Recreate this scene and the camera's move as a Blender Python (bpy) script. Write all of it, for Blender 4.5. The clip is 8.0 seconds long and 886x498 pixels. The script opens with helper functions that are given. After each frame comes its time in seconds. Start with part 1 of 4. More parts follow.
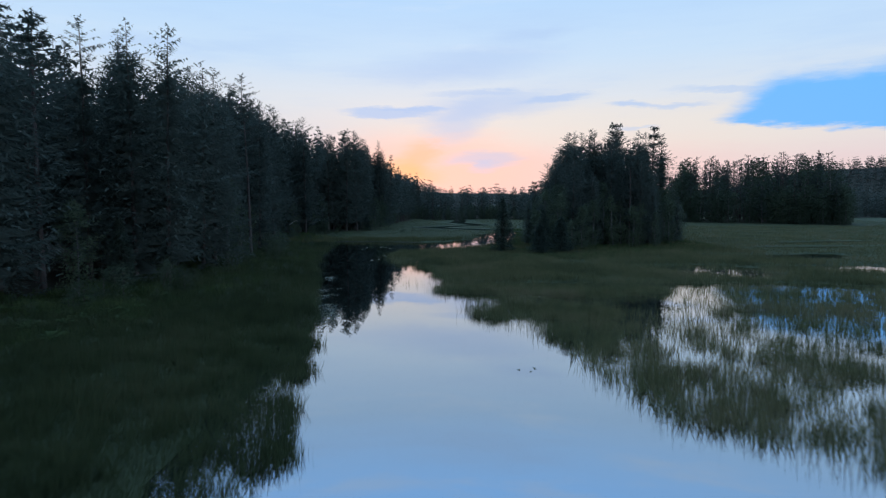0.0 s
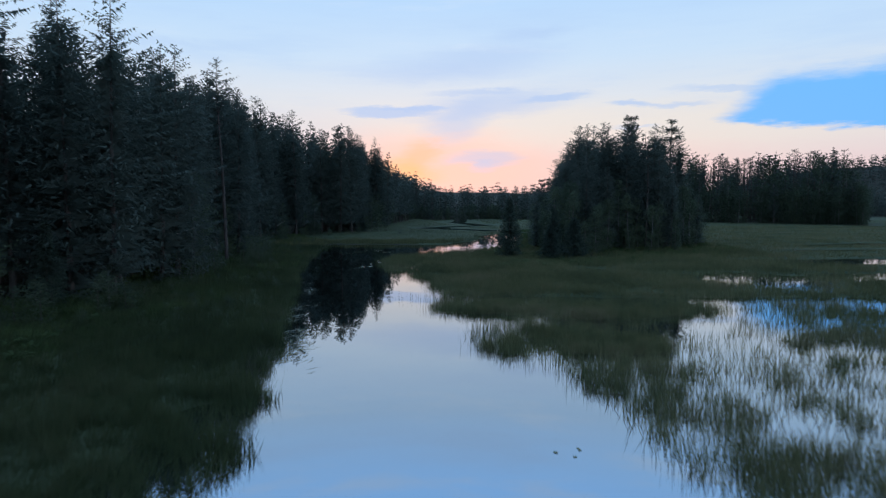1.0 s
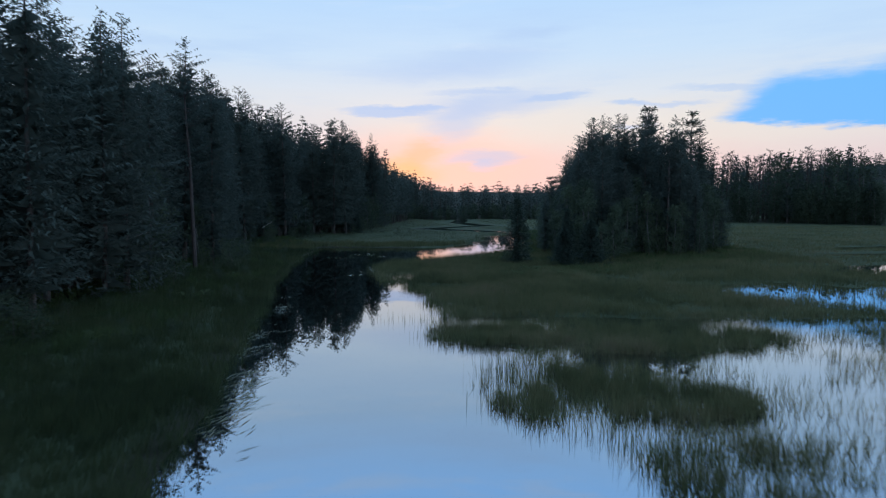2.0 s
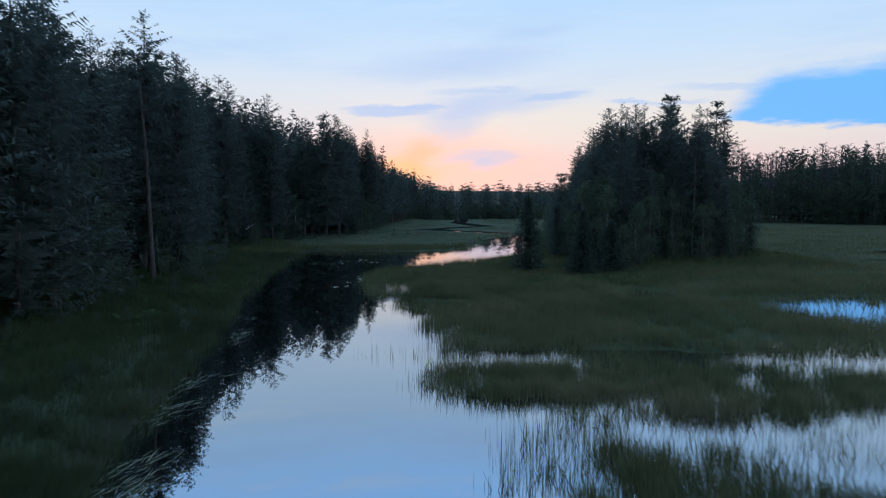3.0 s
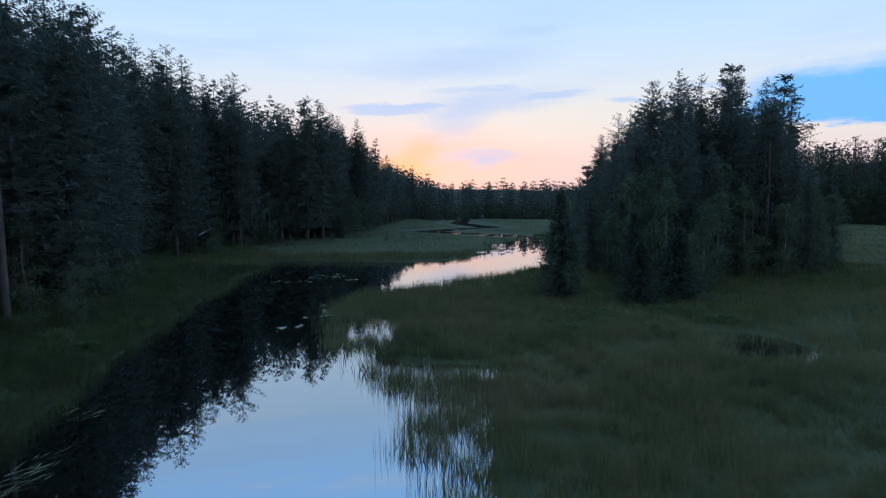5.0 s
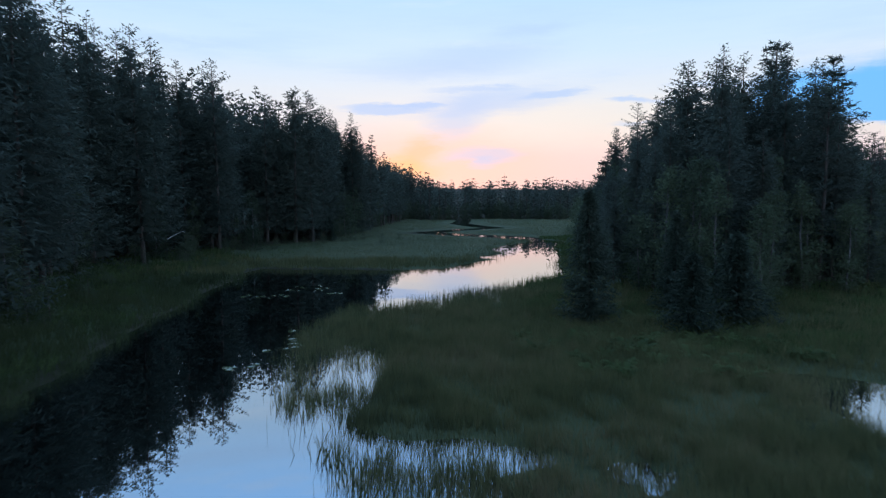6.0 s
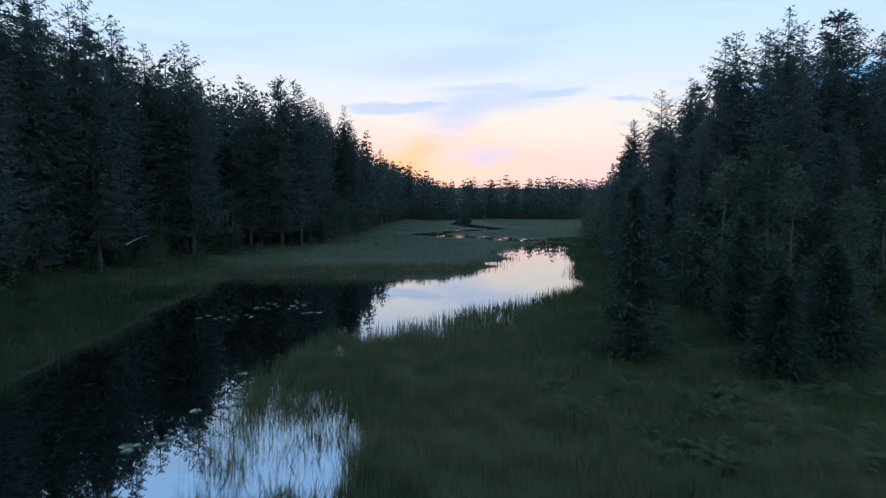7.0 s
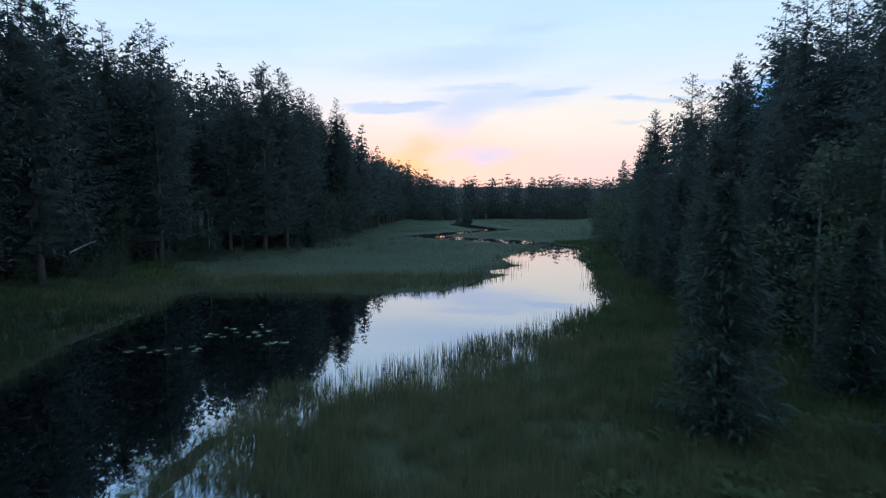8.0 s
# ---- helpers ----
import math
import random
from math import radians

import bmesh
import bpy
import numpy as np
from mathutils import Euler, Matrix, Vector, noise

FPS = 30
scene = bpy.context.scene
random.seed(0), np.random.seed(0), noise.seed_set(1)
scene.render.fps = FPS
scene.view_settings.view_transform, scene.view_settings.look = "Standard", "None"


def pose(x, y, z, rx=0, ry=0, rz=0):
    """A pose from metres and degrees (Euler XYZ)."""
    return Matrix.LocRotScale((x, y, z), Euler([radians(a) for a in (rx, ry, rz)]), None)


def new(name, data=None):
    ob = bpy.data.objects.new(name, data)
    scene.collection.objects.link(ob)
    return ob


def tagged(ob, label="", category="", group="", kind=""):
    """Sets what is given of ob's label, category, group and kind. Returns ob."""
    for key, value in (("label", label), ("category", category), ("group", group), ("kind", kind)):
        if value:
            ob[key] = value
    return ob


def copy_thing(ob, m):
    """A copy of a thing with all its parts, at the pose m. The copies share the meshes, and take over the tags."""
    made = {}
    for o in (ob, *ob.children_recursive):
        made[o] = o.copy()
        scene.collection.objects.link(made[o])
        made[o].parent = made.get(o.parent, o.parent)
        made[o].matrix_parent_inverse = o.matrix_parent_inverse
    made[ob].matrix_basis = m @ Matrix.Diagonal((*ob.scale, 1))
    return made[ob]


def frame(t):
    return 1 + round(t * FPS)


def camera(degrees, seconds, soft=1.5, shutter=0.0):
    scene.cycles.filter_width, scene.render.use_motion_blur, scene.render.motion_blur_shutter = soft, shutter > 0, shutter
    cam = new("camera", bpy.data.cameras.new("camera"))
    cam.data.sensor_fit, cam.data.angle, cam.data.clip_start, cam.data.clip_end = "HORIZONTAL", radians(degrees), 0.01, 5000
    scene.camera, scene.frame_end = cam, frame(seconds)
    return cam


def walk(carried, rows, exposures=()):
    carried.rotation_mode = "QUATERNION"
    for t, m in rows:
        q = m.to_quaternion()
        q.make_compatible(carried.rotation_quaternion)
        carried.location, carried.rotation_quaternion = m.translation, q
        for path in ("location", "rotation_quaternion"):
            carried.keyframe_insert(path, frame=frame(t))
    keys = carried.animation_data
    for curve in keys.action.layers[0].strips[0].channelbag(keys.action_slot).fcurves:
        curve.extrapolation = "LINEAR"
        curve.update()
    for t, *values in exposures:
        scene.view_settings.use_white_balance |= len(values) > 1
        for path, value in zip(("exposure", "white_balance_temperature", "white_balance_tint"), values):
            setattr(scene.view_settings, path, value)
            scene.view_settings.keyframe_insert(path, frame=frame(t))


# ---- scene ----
# A drone glides up a still river through a marsh at dusk.
cam = camera(72.0, 8.0, soft=1.2, shutter=0.45)


def flight(t):
    """The camera's pose: a straight, level flight with a slowly drooping nose."""
    return pose(0, 8.755 * t - 0.0113 * t * t, 7 + 0.043 * t, 85.970 - 0.0570 * t, 0.0402 * t, 0.145 - 0.0073 * t)


walk(cam, [(t, flight(t)) for t in (0.0, 1.0, 2.0, 3.0, 4.0, 5.0, 6.0, 7.0, 8.0)], exposures=[(0.0, 0.06), (4.0, 0.10), (8.0, 0.27)])

# ---- world: the sky after sunset ----


def lin(r, g, b):
    """Linear colour from 8 bit display values."""
    return tuple(((c / 255 + 0.055) / 1.055) ** 2.4 if c > 10 else c / 255 / 12.92 for c in (r, g, b)) + (1.0,)


class Nodes:
    """Short hand for wiring a node tree."""

    def __init__(self, tree):
        self.tree = tree
        tree.nodes.clear()

    def add(self, kind):
        return self.tree.nodes.new(kind)

    def put(self, socket, value):
        if isinstance(value, bpy.types.NodeSocket):
            self.tree.links.new(value, socket)
        elif value is not None:
            socket.default_value = value

    def math(self, op, a, b=None, c=None, clamp=False):
        node = self.add("ShaderNodeMath")
        node.operation, node.use_clamp = op, clamp
        for i, v in enumerate((a, b, c)):
            self.put(node.inputs[i], v)
        return node.outputs[0]

    def mix(self, fac, a, b, blend="MIX"):
        node = self.add("ShaderNodeMix")
        node.data_type, node.blend_type = "RGBA", blend
        self.put(node.inputs[0], fac)
        self.put(node.inputs[6], a)
        self.put(node.inputs[7], b)
        return node.outputs[2]

    def ramp(self, fac, stops):
        node = self.add("ShaderNodeValToRGB")
        self.put(node.inputs[0], fac)
        els = node.color_ramp.elements
        while len(els) < len(stops):
            els.new(0.5)
        for e, (p, c) in zip(els, stops):
            e.position, e.color = p, c
        return node.outputs[0]

    def noise(self, vector, scale, detail=4, rough=0.55):
        node = self.add("ShaderNodeTexNoise")
        if vector is not None:
            self.put(node.inputs["Vector"], vector)
        self.put(node.inputs["Scale"], scale)
        self.put(node.inputs["Detail"], detail)
        self.put(node.inputs["Roughness"], rough)
        return node.outputs[0]

    def step(self, v, low, high):
        node = self.add("ShaderNodeMapRange")
        node.interpolation_type = "SMOOTHSTEP"
        self.put(node.inputs[0], v)
        self.put(node.inputs[1], low)
        self.put(node.inputs[2], high)
        return node.outputs[0]

    def xyz(self, x, y, z=0.0):
        node = self.add("ShaderNodeCombineXYZ")
        for i, v in enumerate((x, y, z)):
            self.put(node.inputs[i], v)
        return node.outputs[0]


world = bpy.data.worlds.new("dusk")
scene.world = world
world.use_nodes = True
n = Nodes(world.node_tree)
sep = n.add("ShaderNodeSeparateXYZ")
n.put(sep.inputs[0], n.add("ShaderNodeTexCoord").outputs["Generated"])
az = n.math("ARCTAN2", sep.outputs[0], sep.outputs[1])
el = n.math("ARCSINE", sep.outputs[2])
# the soft warping of all cloud edges
warp = n.noise(n.xyz(n.math("MULTIPLY", az, 7.0), n.math("MULTIPLY", el, 24.0), 3.0), 1.0, 5, 0.62)
fine = n.noise(n.xyz(n.math("MULTIPLY", az, 18.0), n.math("MULTIPLY", el, 95.0), 9.0), 1.0, 5, 0.65)
wa = n.math("ADD", az, n.math("MULTIPLY_ADD", warp, 0.10, -0.05))
we = n.math("ADD", el, n.math("ADD", n.math("MULTIPLY_ADD", warp, 0.026, -0.013), n.math("MULTIPLY_ADD", fine, 0.022, -0.011)))


def patch(a, e, sa, se, tilt=0.0, hard=0.6):
    """A soft oval patch of cloud about azimuth a and height e, with half axes sa and se."""
    da = n.math("DIVIDE", n.math("SUBTRACT", wa, a), sa)
    de = n.math("DIVIDE", n.math("SUBTRACT", n.math("SUBTRACT", we, e), n.math("MULTIPLY", n.math("SUBTRACT", wa, a), tilt)), se)
    r = n.math("SQRT", n.math("ADD", n.math("MULTIPLY", da, da), n.math("MULTIPLY", de, de)))
    return n.step(r, 1.0 + hard, 1.0 - hard)


sky = n.add("ShaderNodeTexSky")
sky.sky_type, sky.sun_disc = "NISHITA", False
sky.sun_elevation, sky.sun_rotation = radians(1.0), radians(-2.0)
high = [(0.0, lin(231, 196, 200)), (0.05, lin(227, 204, 208)), (0.10, lin(221, 213, 217)), (0.16, lin(217, 222, 230)), (0.23, lin(196, 220, 244)),
        (0.33, lin(176, 212, 249)), (0.45, (0.38, 0.76, 1.36, 1)), (0.9, (0.40, 0.76, 1.32, 1)), (1.57, (0.38, 0.70, 1.22, 1))]
col = n.ramp(n.math("DIVIDE", el, 1.57), [(p / 1.57, c) for p, c in high])
# away from the sunset the low sky is a pale lavender
col = n.mix(n.math("MULTIPLY", n.step(n.math("ABSOLUTE", az), 0.9, 2.4), n.step(el, 0.6, 0.0)), col, lin(178, 194, 230))
# long thin bands of cloud
bands = n.noise(n.xyz(n.math("MULTIPLY", az, 2.2), n.math("MULTIPLY", el, 17.0), 1.0), 1.0, 6, 0.6)
col = n.mix(n.math("MULTIPLY", n.step(bands, 0.47, 0.66), n.math("MULTIPLY", n.step(el, 0.10, 0.20), 0.30)), col, lin(172, 203, 242))
col = n.mix(n.math("MULTIPLY", n.step(bands, 0.46, 0.30), n.math("MULTIPLY", n.step(el, 0.10, 0.18), 0.30)), col, lin(214, 228, 244))
# cream light over the right of the valley, rose lower down
col = n.mix(n.math("MULTIPLY", patch(0.30, 0.118, 0.34, 0.034, -0.02, 0.7), 0.55), col, lin(234, 226, 216))
col = n.mix(n.math("MULTIPLY", patch(0.20, 0.060, 0.26, 0.040, 0.0, 0.8), 0.38), col, lin(248, 205, 196))
# the afterglow: a rose haze with an orange heart that climbs in a short plume
col = n.mix(n.math("MULTIPLY", patch(-0.03, 0.062, 0.15, 0.046, 0.0, 0.8), 0.65), col, lin(253, 198, 184))
col = n.mix(n.math("MULTIPLY", patch(-0.038, 0.080, 0.026, 0.022, 0.0, 0.7), 0.60), col, lin(255, 188, 152))
col = n.mix(n.math("MULTIPLY", patch(-0.062, 0.056, 0.046, 0.017, -0.1, 0.7), 0.60), col, lin(255, 190, 126))
# grey-blue clouds against the glow: centre, half axes, tilt, strength, hardness
for a, e, sa, se, tilt, much, hard in ((0.064, 0.076, 0.050, 0.013, 0.0, 0.62, 0.5), (0.060, 0.064, 0.020, 0.010, 0.0, 0.55, 0.6), (0.02, 0.132, 0.040, 0.026, 0.35, 0.60, 0.7),
                                       (-0.090, 0.150, 0.075, 0.0085, 0.03, 0.95, 0.35), (-0.050, 0.154, 0.045, 0.0035, 0.0, 0.90, 0.5), (0.075, 0.160, 0.105, 0.018, 0.08, 0.70, 0.7),
                                       (0.178, 0.169, 0.055, 0.0060, 0.10, 0.85, 0.5), (0.060, 0.181, 0.065, 0.0050, 0.0, 0.65, 0.6), (0.287, 0.156, 0.030, 0.0055, -0.04, 0.85, 0.5),
                                       (0.345, 0.149, 0.050, 0.0040, -0.02, 0.65, 0.6), (0.300, 0.121, 0.030, 0.0030, 0.0, 0.50, 0.7), (0.060, 0.232, 0.110, 0.016, 0.05, 0.60, 0.8),
                                       (0.010, 0.208, 0.130, 0.012, 0.05, 0.45, 0.8), (0.135, 0.264, 0.060, 0.008, 0.06, 0.50, 0.8), (0.42, 0.170, 0.060, 0.0050, -0.05, 0.60, 0.6),
                                       (-0.42, 0.235, 0.090, 0.008, 0.02, 0.40, 0.8)):
    col = n.mix(n.math("MULTIPLY", patch(a, e, sa, se, tilt, hard), 0.85 * much), col, lin(168, 197, 238))
# a clear gap of deep blue on the right, with a firm lower edge and a frayed tip
gap = n.math("MULTIPLY", n.step(we, n.math("MULTIPLY_ADD", az, -0.12, 0.171), n.math("MULTIPLY_ADD", az, -0.12, 0.181)), n.step(we, 0.198, 0.166))
gap = n.math("MULTIPLY", gap, n.math("MULTIPLY", n.step(n.math("ADD", wa, n.math("MULTIPLY", n.math("SUBTRACT", we, 0.145), -1.2)), 0.415, 0.475), n.step(az, 1.25, 1.0)))
col = n.mix(n.math("MULTIPLY", gap, 0.97), col, lin(104, 182, 252))
# clear-sky scattering behind the veil of cloud
col = n.mix(0.012, col, sky.outputs[0], "ADD")
back = n.add("ShaderNodeBackground")
n.put(back.inputs[0], col)
n.put(back.inputs[1], 1.0)
n.put(n.add("ShaderNodeOutputWorld").inputs[0], back.outputs[0])

# ---- materials ----


def material(name, build):
    mat = bpy.data.materials.new(name)
    mat.use_nodes = True
    m = Nodes(mat.node_tree)
    bsdf = m.add("ShaderNodeBsdfPrincipled")
    build(m, bsdf.inputs)
    m.put(m.add("ShaderNodeOutputMaterial").inputs[0], bsdf.outputs[0])
    return mat


def leafy(name, build, through_light=0.45):
    """Thin leaves: part of the light is scattered back, part of it shines through."""
    mat = bpy.data.materials.new(name)
    mat.use_nodes = True
    m = Nodes(mat.node_tree)
    bsdf, thin, both = m.add("ShaderNodeBsdfPrincipled"), m.add("ShaderNodeBsdfTranslucent"), m.add("ShaderNodeMixShader")
    build(m, bsdf.inputs)
    m.put(thin.inputs["Color"], bsdf.inputs["Base Color"].links[0].from_socket)
    m.put(both.inputs[0], through_light)
    m.put(both.inputs[1], bsdf.outputs[0])
    m.put(both.inputs[2], thin.outputs[0])
    m.put(m.add("ShaderNodeOutputMaterial").inputs[0], both.outputs[0])
    return mat


def place(m):
    return m.add("ShaderNodeNewGeometry").outputs["Position"]


def bump(m, height, strength, distance):
    node = m.add("ShaderNodeBump")
    m.put(node.inputs["Strength"], strength)
    m.put(node.inputs["Distance"], distance)
    m.put(node.inputs["Height"], height)
    return node.outputs[0]


def plant_colours(stops, rough=0.6, big=0.12, small=1.7):
    """Foliage whose colour drifts over metres and again from tuft to tuft."""
    def build(m, s):
        at = place(m)
        mixed = m.math("ADD", m.math("MULTIPLY", m.noise(at, big, 3), 0.6), m.math("MULTIPLY", m.noise(at, small, 2), 0.4))
        m.put(s["Base Color"], m.ramp(mixed, stops))
        m.put(s["Roughness"], rough)
        m.put(s["Specular IOR Level"], 0.08)
    return build


def tree_colours(stops):
    def build(m, s):
        rnd = m.add("ShaderNodeObjectInfo").outputs["Random"]
        mixed = m.math("ADD", m.math("MULTIPLY", m.noise(place(m), 0.9, 3), 0.6), m.math("MULTIPLY", rnd, 0.4))
        m.put(s["Base Color"], m.ramp(mixed, stops))
        m.put(s["Roughness"], 0.65)
        m.put(s["Specular IOR Level"], 0.04)
    return build


def bark(dark, light, scale):
    def build(m, s):
        at = place(m)
        stretched = m.add("ShaderNodeMapping")
        m.put(stretched.inputs[0], at)
        stretched.inputs["Scale"].default_value = (1, 1, 0.25)
        v = m.noise(stretched.outputs[0], scale, 5, 0.65)
        m.put(s["Base Color"], m.ramp(v, [(0.35, dark), (0.65, light)]))
        m.put(s["Roughness"], 0.9)
        m.put(s["Normal"], bump(m, v, 0.6, 0.03))
    return build


def water_material():
    """Still peaty water: a dark body, with a bluish mirror layer added to brighten the reflected sky."""
    mat = bpy.data.materials.new("still_water")
    mat.use_nodes = True
    m = Nodes(mat.node_tree)
    at = place(m)
    swell = m.add("ShaderNodeMapping")
    m.put(swell.inputs[0], at)
    swell.inputs["Scale"].default_value = (0.5, 1.0, 1.0)
    v = m.math("ADD", m.noise(swell.outputs[0], 0.7, 2), m.math("MULTIPLY", m.noise(at, 4.0, 2), 0.12))
    normal = bump(m, v, 0.05, 0.02)
    body = m.add("ShaderNodeBsdfPrincipled")
    m.put(body.inputs["Base Color"], (0.0016, 0.0018, 0.0016, 1))
    m.put(body.inputs["Roughness"], 0.015)
    m.put(body.inputs["IOR"], 2.0)
    m.put(body.inputs["Normal"], normal)
    # added reflection beyond what water gives, tinted blue
    extra_mirror = m.add("ShaderNodeBsdfGlossy")
    m.put(extra_mirror.inputs["Color"], (0.86, 0.94, 1.0, 1))
    m.put(extra_mirror.inputs["Roughness"], 0.012)
    m.put(extra_mirror.inputs["Normal"], normal)
    both = m.add("ShaderNodeMixShader")
    m.put(both.inputs[0], 0.34)
    m.put(both.inputs[1], body.outputs[0])
    m.put(both.inputs[2], extra_mirror.outputs[0])
    m.put(m.add("ShaderNodeOutputMaterial").inputs[0], both.outputs[0])
    return mat


def soil_look(m, s):
    at = place(m)
    mixed = m.math("ADD", m.math("MULTIPLY", m.noise(at, 0.09, 4), 0.55), m.math("MULTIPLY", m.noise(at, 2.3, 5, 0.65), 0.45))
    turf = m.ramp(mixed, [(0.35, (0.034, 0.043, 0.024, 1)), (0.5, (0.054, 0.066, 0.034, 1)), (0.66, (0.076, 0.084, 0.046, 1))])
    litter = m.ramp(mixed, [(0.35, (0.022, 0.020, 0.014, 1)), (0.66, (0.048, 0.042, 0.026, 1))])
    wood = m.add("ShaderNodeAttribute")
    wood.attribute_name = "woodland"
    m.put(s["Base Color"], m.mix(wood.outputs["Fac"], turf, litter))
    m.put(s["Roughness"], 0.9)
    m.put(s["Specular IOR Level"], 0.1)
    m.put(s["Normal"], bump(m, m.noise(at, 5.0, 5, 0.7), 0.8, 0.15))


def lily_look(m, s):
    at = place(m)
    m.put(s["Base Color"], m.ramp(m.noise(at, 5.0, 3), [(0.35, (0.05, 0.07, 0.03, 1)), (0.65, (0.10, 0.12, 0.06, 1))]))
    m.put(s["Roughness"], 0.18)
    m.put(s["IOR"], 1.6)
    m.put(s["Normal"], bump(m, m.noise(at, 14.0, 2), 0.3, 0.01))


MAT = {
    "water": water_material(),
    "soil": material("marsh_turf", soil_look),
    "sedge": leafy("sedge_green", plant_colours([(0.34, (0.066, 0.074, 0.036, 1)), (0.48, (0.110, 0.112, 0.050, 1)), (0.58, (0.150, 0.132, 0.066, 1)), (0.68, (0.180, 0.138, 0.080, 1))])),
    "reed": leafy("reed_green", plant_colours([(0.38, (0.045, 0.060, 0.026, 1)), (0.52, (0.075, 0.086, 0.038, 1)), (0.66, (0.120, 0.110, 0.056, 1))], 0.5, 0.3, 3.0)),
    "meadow": leafy("meadow_green", plant_colours([(0.34, (0.082, 0.094, 0.050, 1)), (0.50, (0.120, 0.128, 0.068, 1)), (0.66, (0.158, 0.150, 0.090, 1))], 0.6, 0.05, 0.6)),
    "floating": material("floating_leaf", plant_colours([(0.35, (0.07, 0.08, 0.045, 1)), (0.65, (0.13, 0.13, 0.08, 1))], 0.25, 1.0, 6.0)),
    "dead": material("dead_wood", bark((0.12, 0.11, 0.10, 1), (0.34, 0.32, 0.29, 1), 9)),
    "west_sedge": leafy("bog_sedge", plant_colours([(0.36, (0.032, 0.042, 0.020, 1)), (0.50, (0.052, 0.066, 0.028, 1)), (0.64, (0.078, 0.084, 0.040, 1))])),
    "lush": leafy("bank_green", plant_colours([(0.36, (0.040, 0.060, 0.024, 1)), (0.50, (0.066, 0.094, 0.034, 1)), (0.64, (0.096, 0.124, 0.046, 1))], 0.6, 0.25, 2.0)),
    "spruce": leafy("spruce_needles", tree_colours([(0.3, (0.058, 0.074, 0.062, 1)), (0.55, (0.076, 0.094, 0.077, 1)), (0.8, (0.094, 0.114, 0.092, 1))]), 0.36),
    "young": leafy("young_spruce_needles", tree_colours([(0.3, (0.036, 0.050, 0.038, 1)), (0.55, (0.048, 0.064, 0.048, 1)), (0.8, (0.060, 0.078, 0.056, 1))]), 0.3),
    "pine": leafy("pine_needles", tree_colours([(0.3, (0.058, 0.074, 0.062, 1)), (0.55, (0.076, 0.094, 0.077, 1)), (0.8, (0.094, 0.114, 0.092, 1))])),
    "leaf": leafy("birch_leaves", tree_colours([(0.3, (0.054, 0.072, 0.046, 1)), (0.55, (0.074, 0.096, 0.058, 1)), (0.8, (0.094, 0.118, 0.068, 1))])),
    "spruce_bark": material("spruce_bark", bark((0.04, 0.032, 0.026, 1), (0.10, 0.08, 0.065, 1), 6)),
    "pine_bark": material("pine_bark", bark((0.035, 0.026, 0.021, 1), (0.085, 0.062, 0.05, 1), 5)),
    "birch_bark": material("birch_bark", bark((0.05, 0.046, 0.042, 1), (0.14, 0.13, 0.12, 1), 4)),
    "lily": material("lily_leaf", lily_look),
}

# ---- the lie of the land ----
# the river's outline, anticlockwise from behind the camera along the east shore and back down the west
EAST = [(16, -40), (14, 0), (11.2, 14.6), (9.6, 17.4), (7.6, 19.6), (7.0, 23), (6.3, 27), (5.7, 31), (5.4, 35.4), (3.0, 37.0), (1.9, 38.6), (1.5, 40.9), (2.3, 43.6), (4.6, 46.6),
        (3.4, 47.9), (1.2, 47.9), (-0.7, 49.7), (-0.5, 51.3), (0.5, 53.2),
        (0.4, 55), (-0.8, 60), (-0.8, 64.5), (-2.2, 67.4), (-4.4, 70.5), (-6.9, 77), (-7.6, 87), (-6.2, 92), (-2.2, 95), (2.4, 100), (7.2, 106),
        (11.8, 113), (15, 130), (16.2, 139), (19.2, 152), (22.5, 166)]
WEST = [(18, 172), (14, 160), (8.2, 149), (7.0, 145), (7.2, 141.5), (9.0, 138.5), (7.0, 135), (4.6, 133), (4.8, 131), (6.6, 129.6), (5.4, 127.5), (-0.4, 119), (-6, 117), (-14, 119.4), (-20.5, 119.5), (-20.2, 108), (-18.6, 92),
        (-17.2, 80), (-14.6, 67), (-11.6, 54), (-9.6, 44), (-7.3, 32), (-5.1, 17), (-4.4, 0), (-6, -40)]
RIVER = np.array(EAST + WEST, float)
# the small creek that winds through the far meadow, with its half width
CREEK = np.array([(16, 174), (9, 183), (2, 190), (-4, 198), (3, 211), (14, 224), (9, 240), (5, 259), (7, 280), (8, 304)], float)
# shallow pools in the marsh: centre, half axes, turn in degrees
POOLS = [(2.6, 54.6, 3.8, 0.75, 0), (27, 52.9, 13.5, 1.15, -1), (36, 51.8, 7, 1.8, 6), (50, 85, 8, 2.6, 25), (62, 104, 12, 2.6, 10), (44, 68, 6, 1.8, 15),
         (73, 118, 12, 3.0, 20), (7.2, 44.5, 3.8, 1.25, 4), (14.6, 43.6, 2.6, 2.2, 30), (5.2, 67.9, 0.9, 1.0, 0), (25.5, 63, 1.2, 0.9, 0), (4.0, 78.4, 0.5, 0.9, 10), (5.9, 86.8, 0.25, 0.7, 0)]


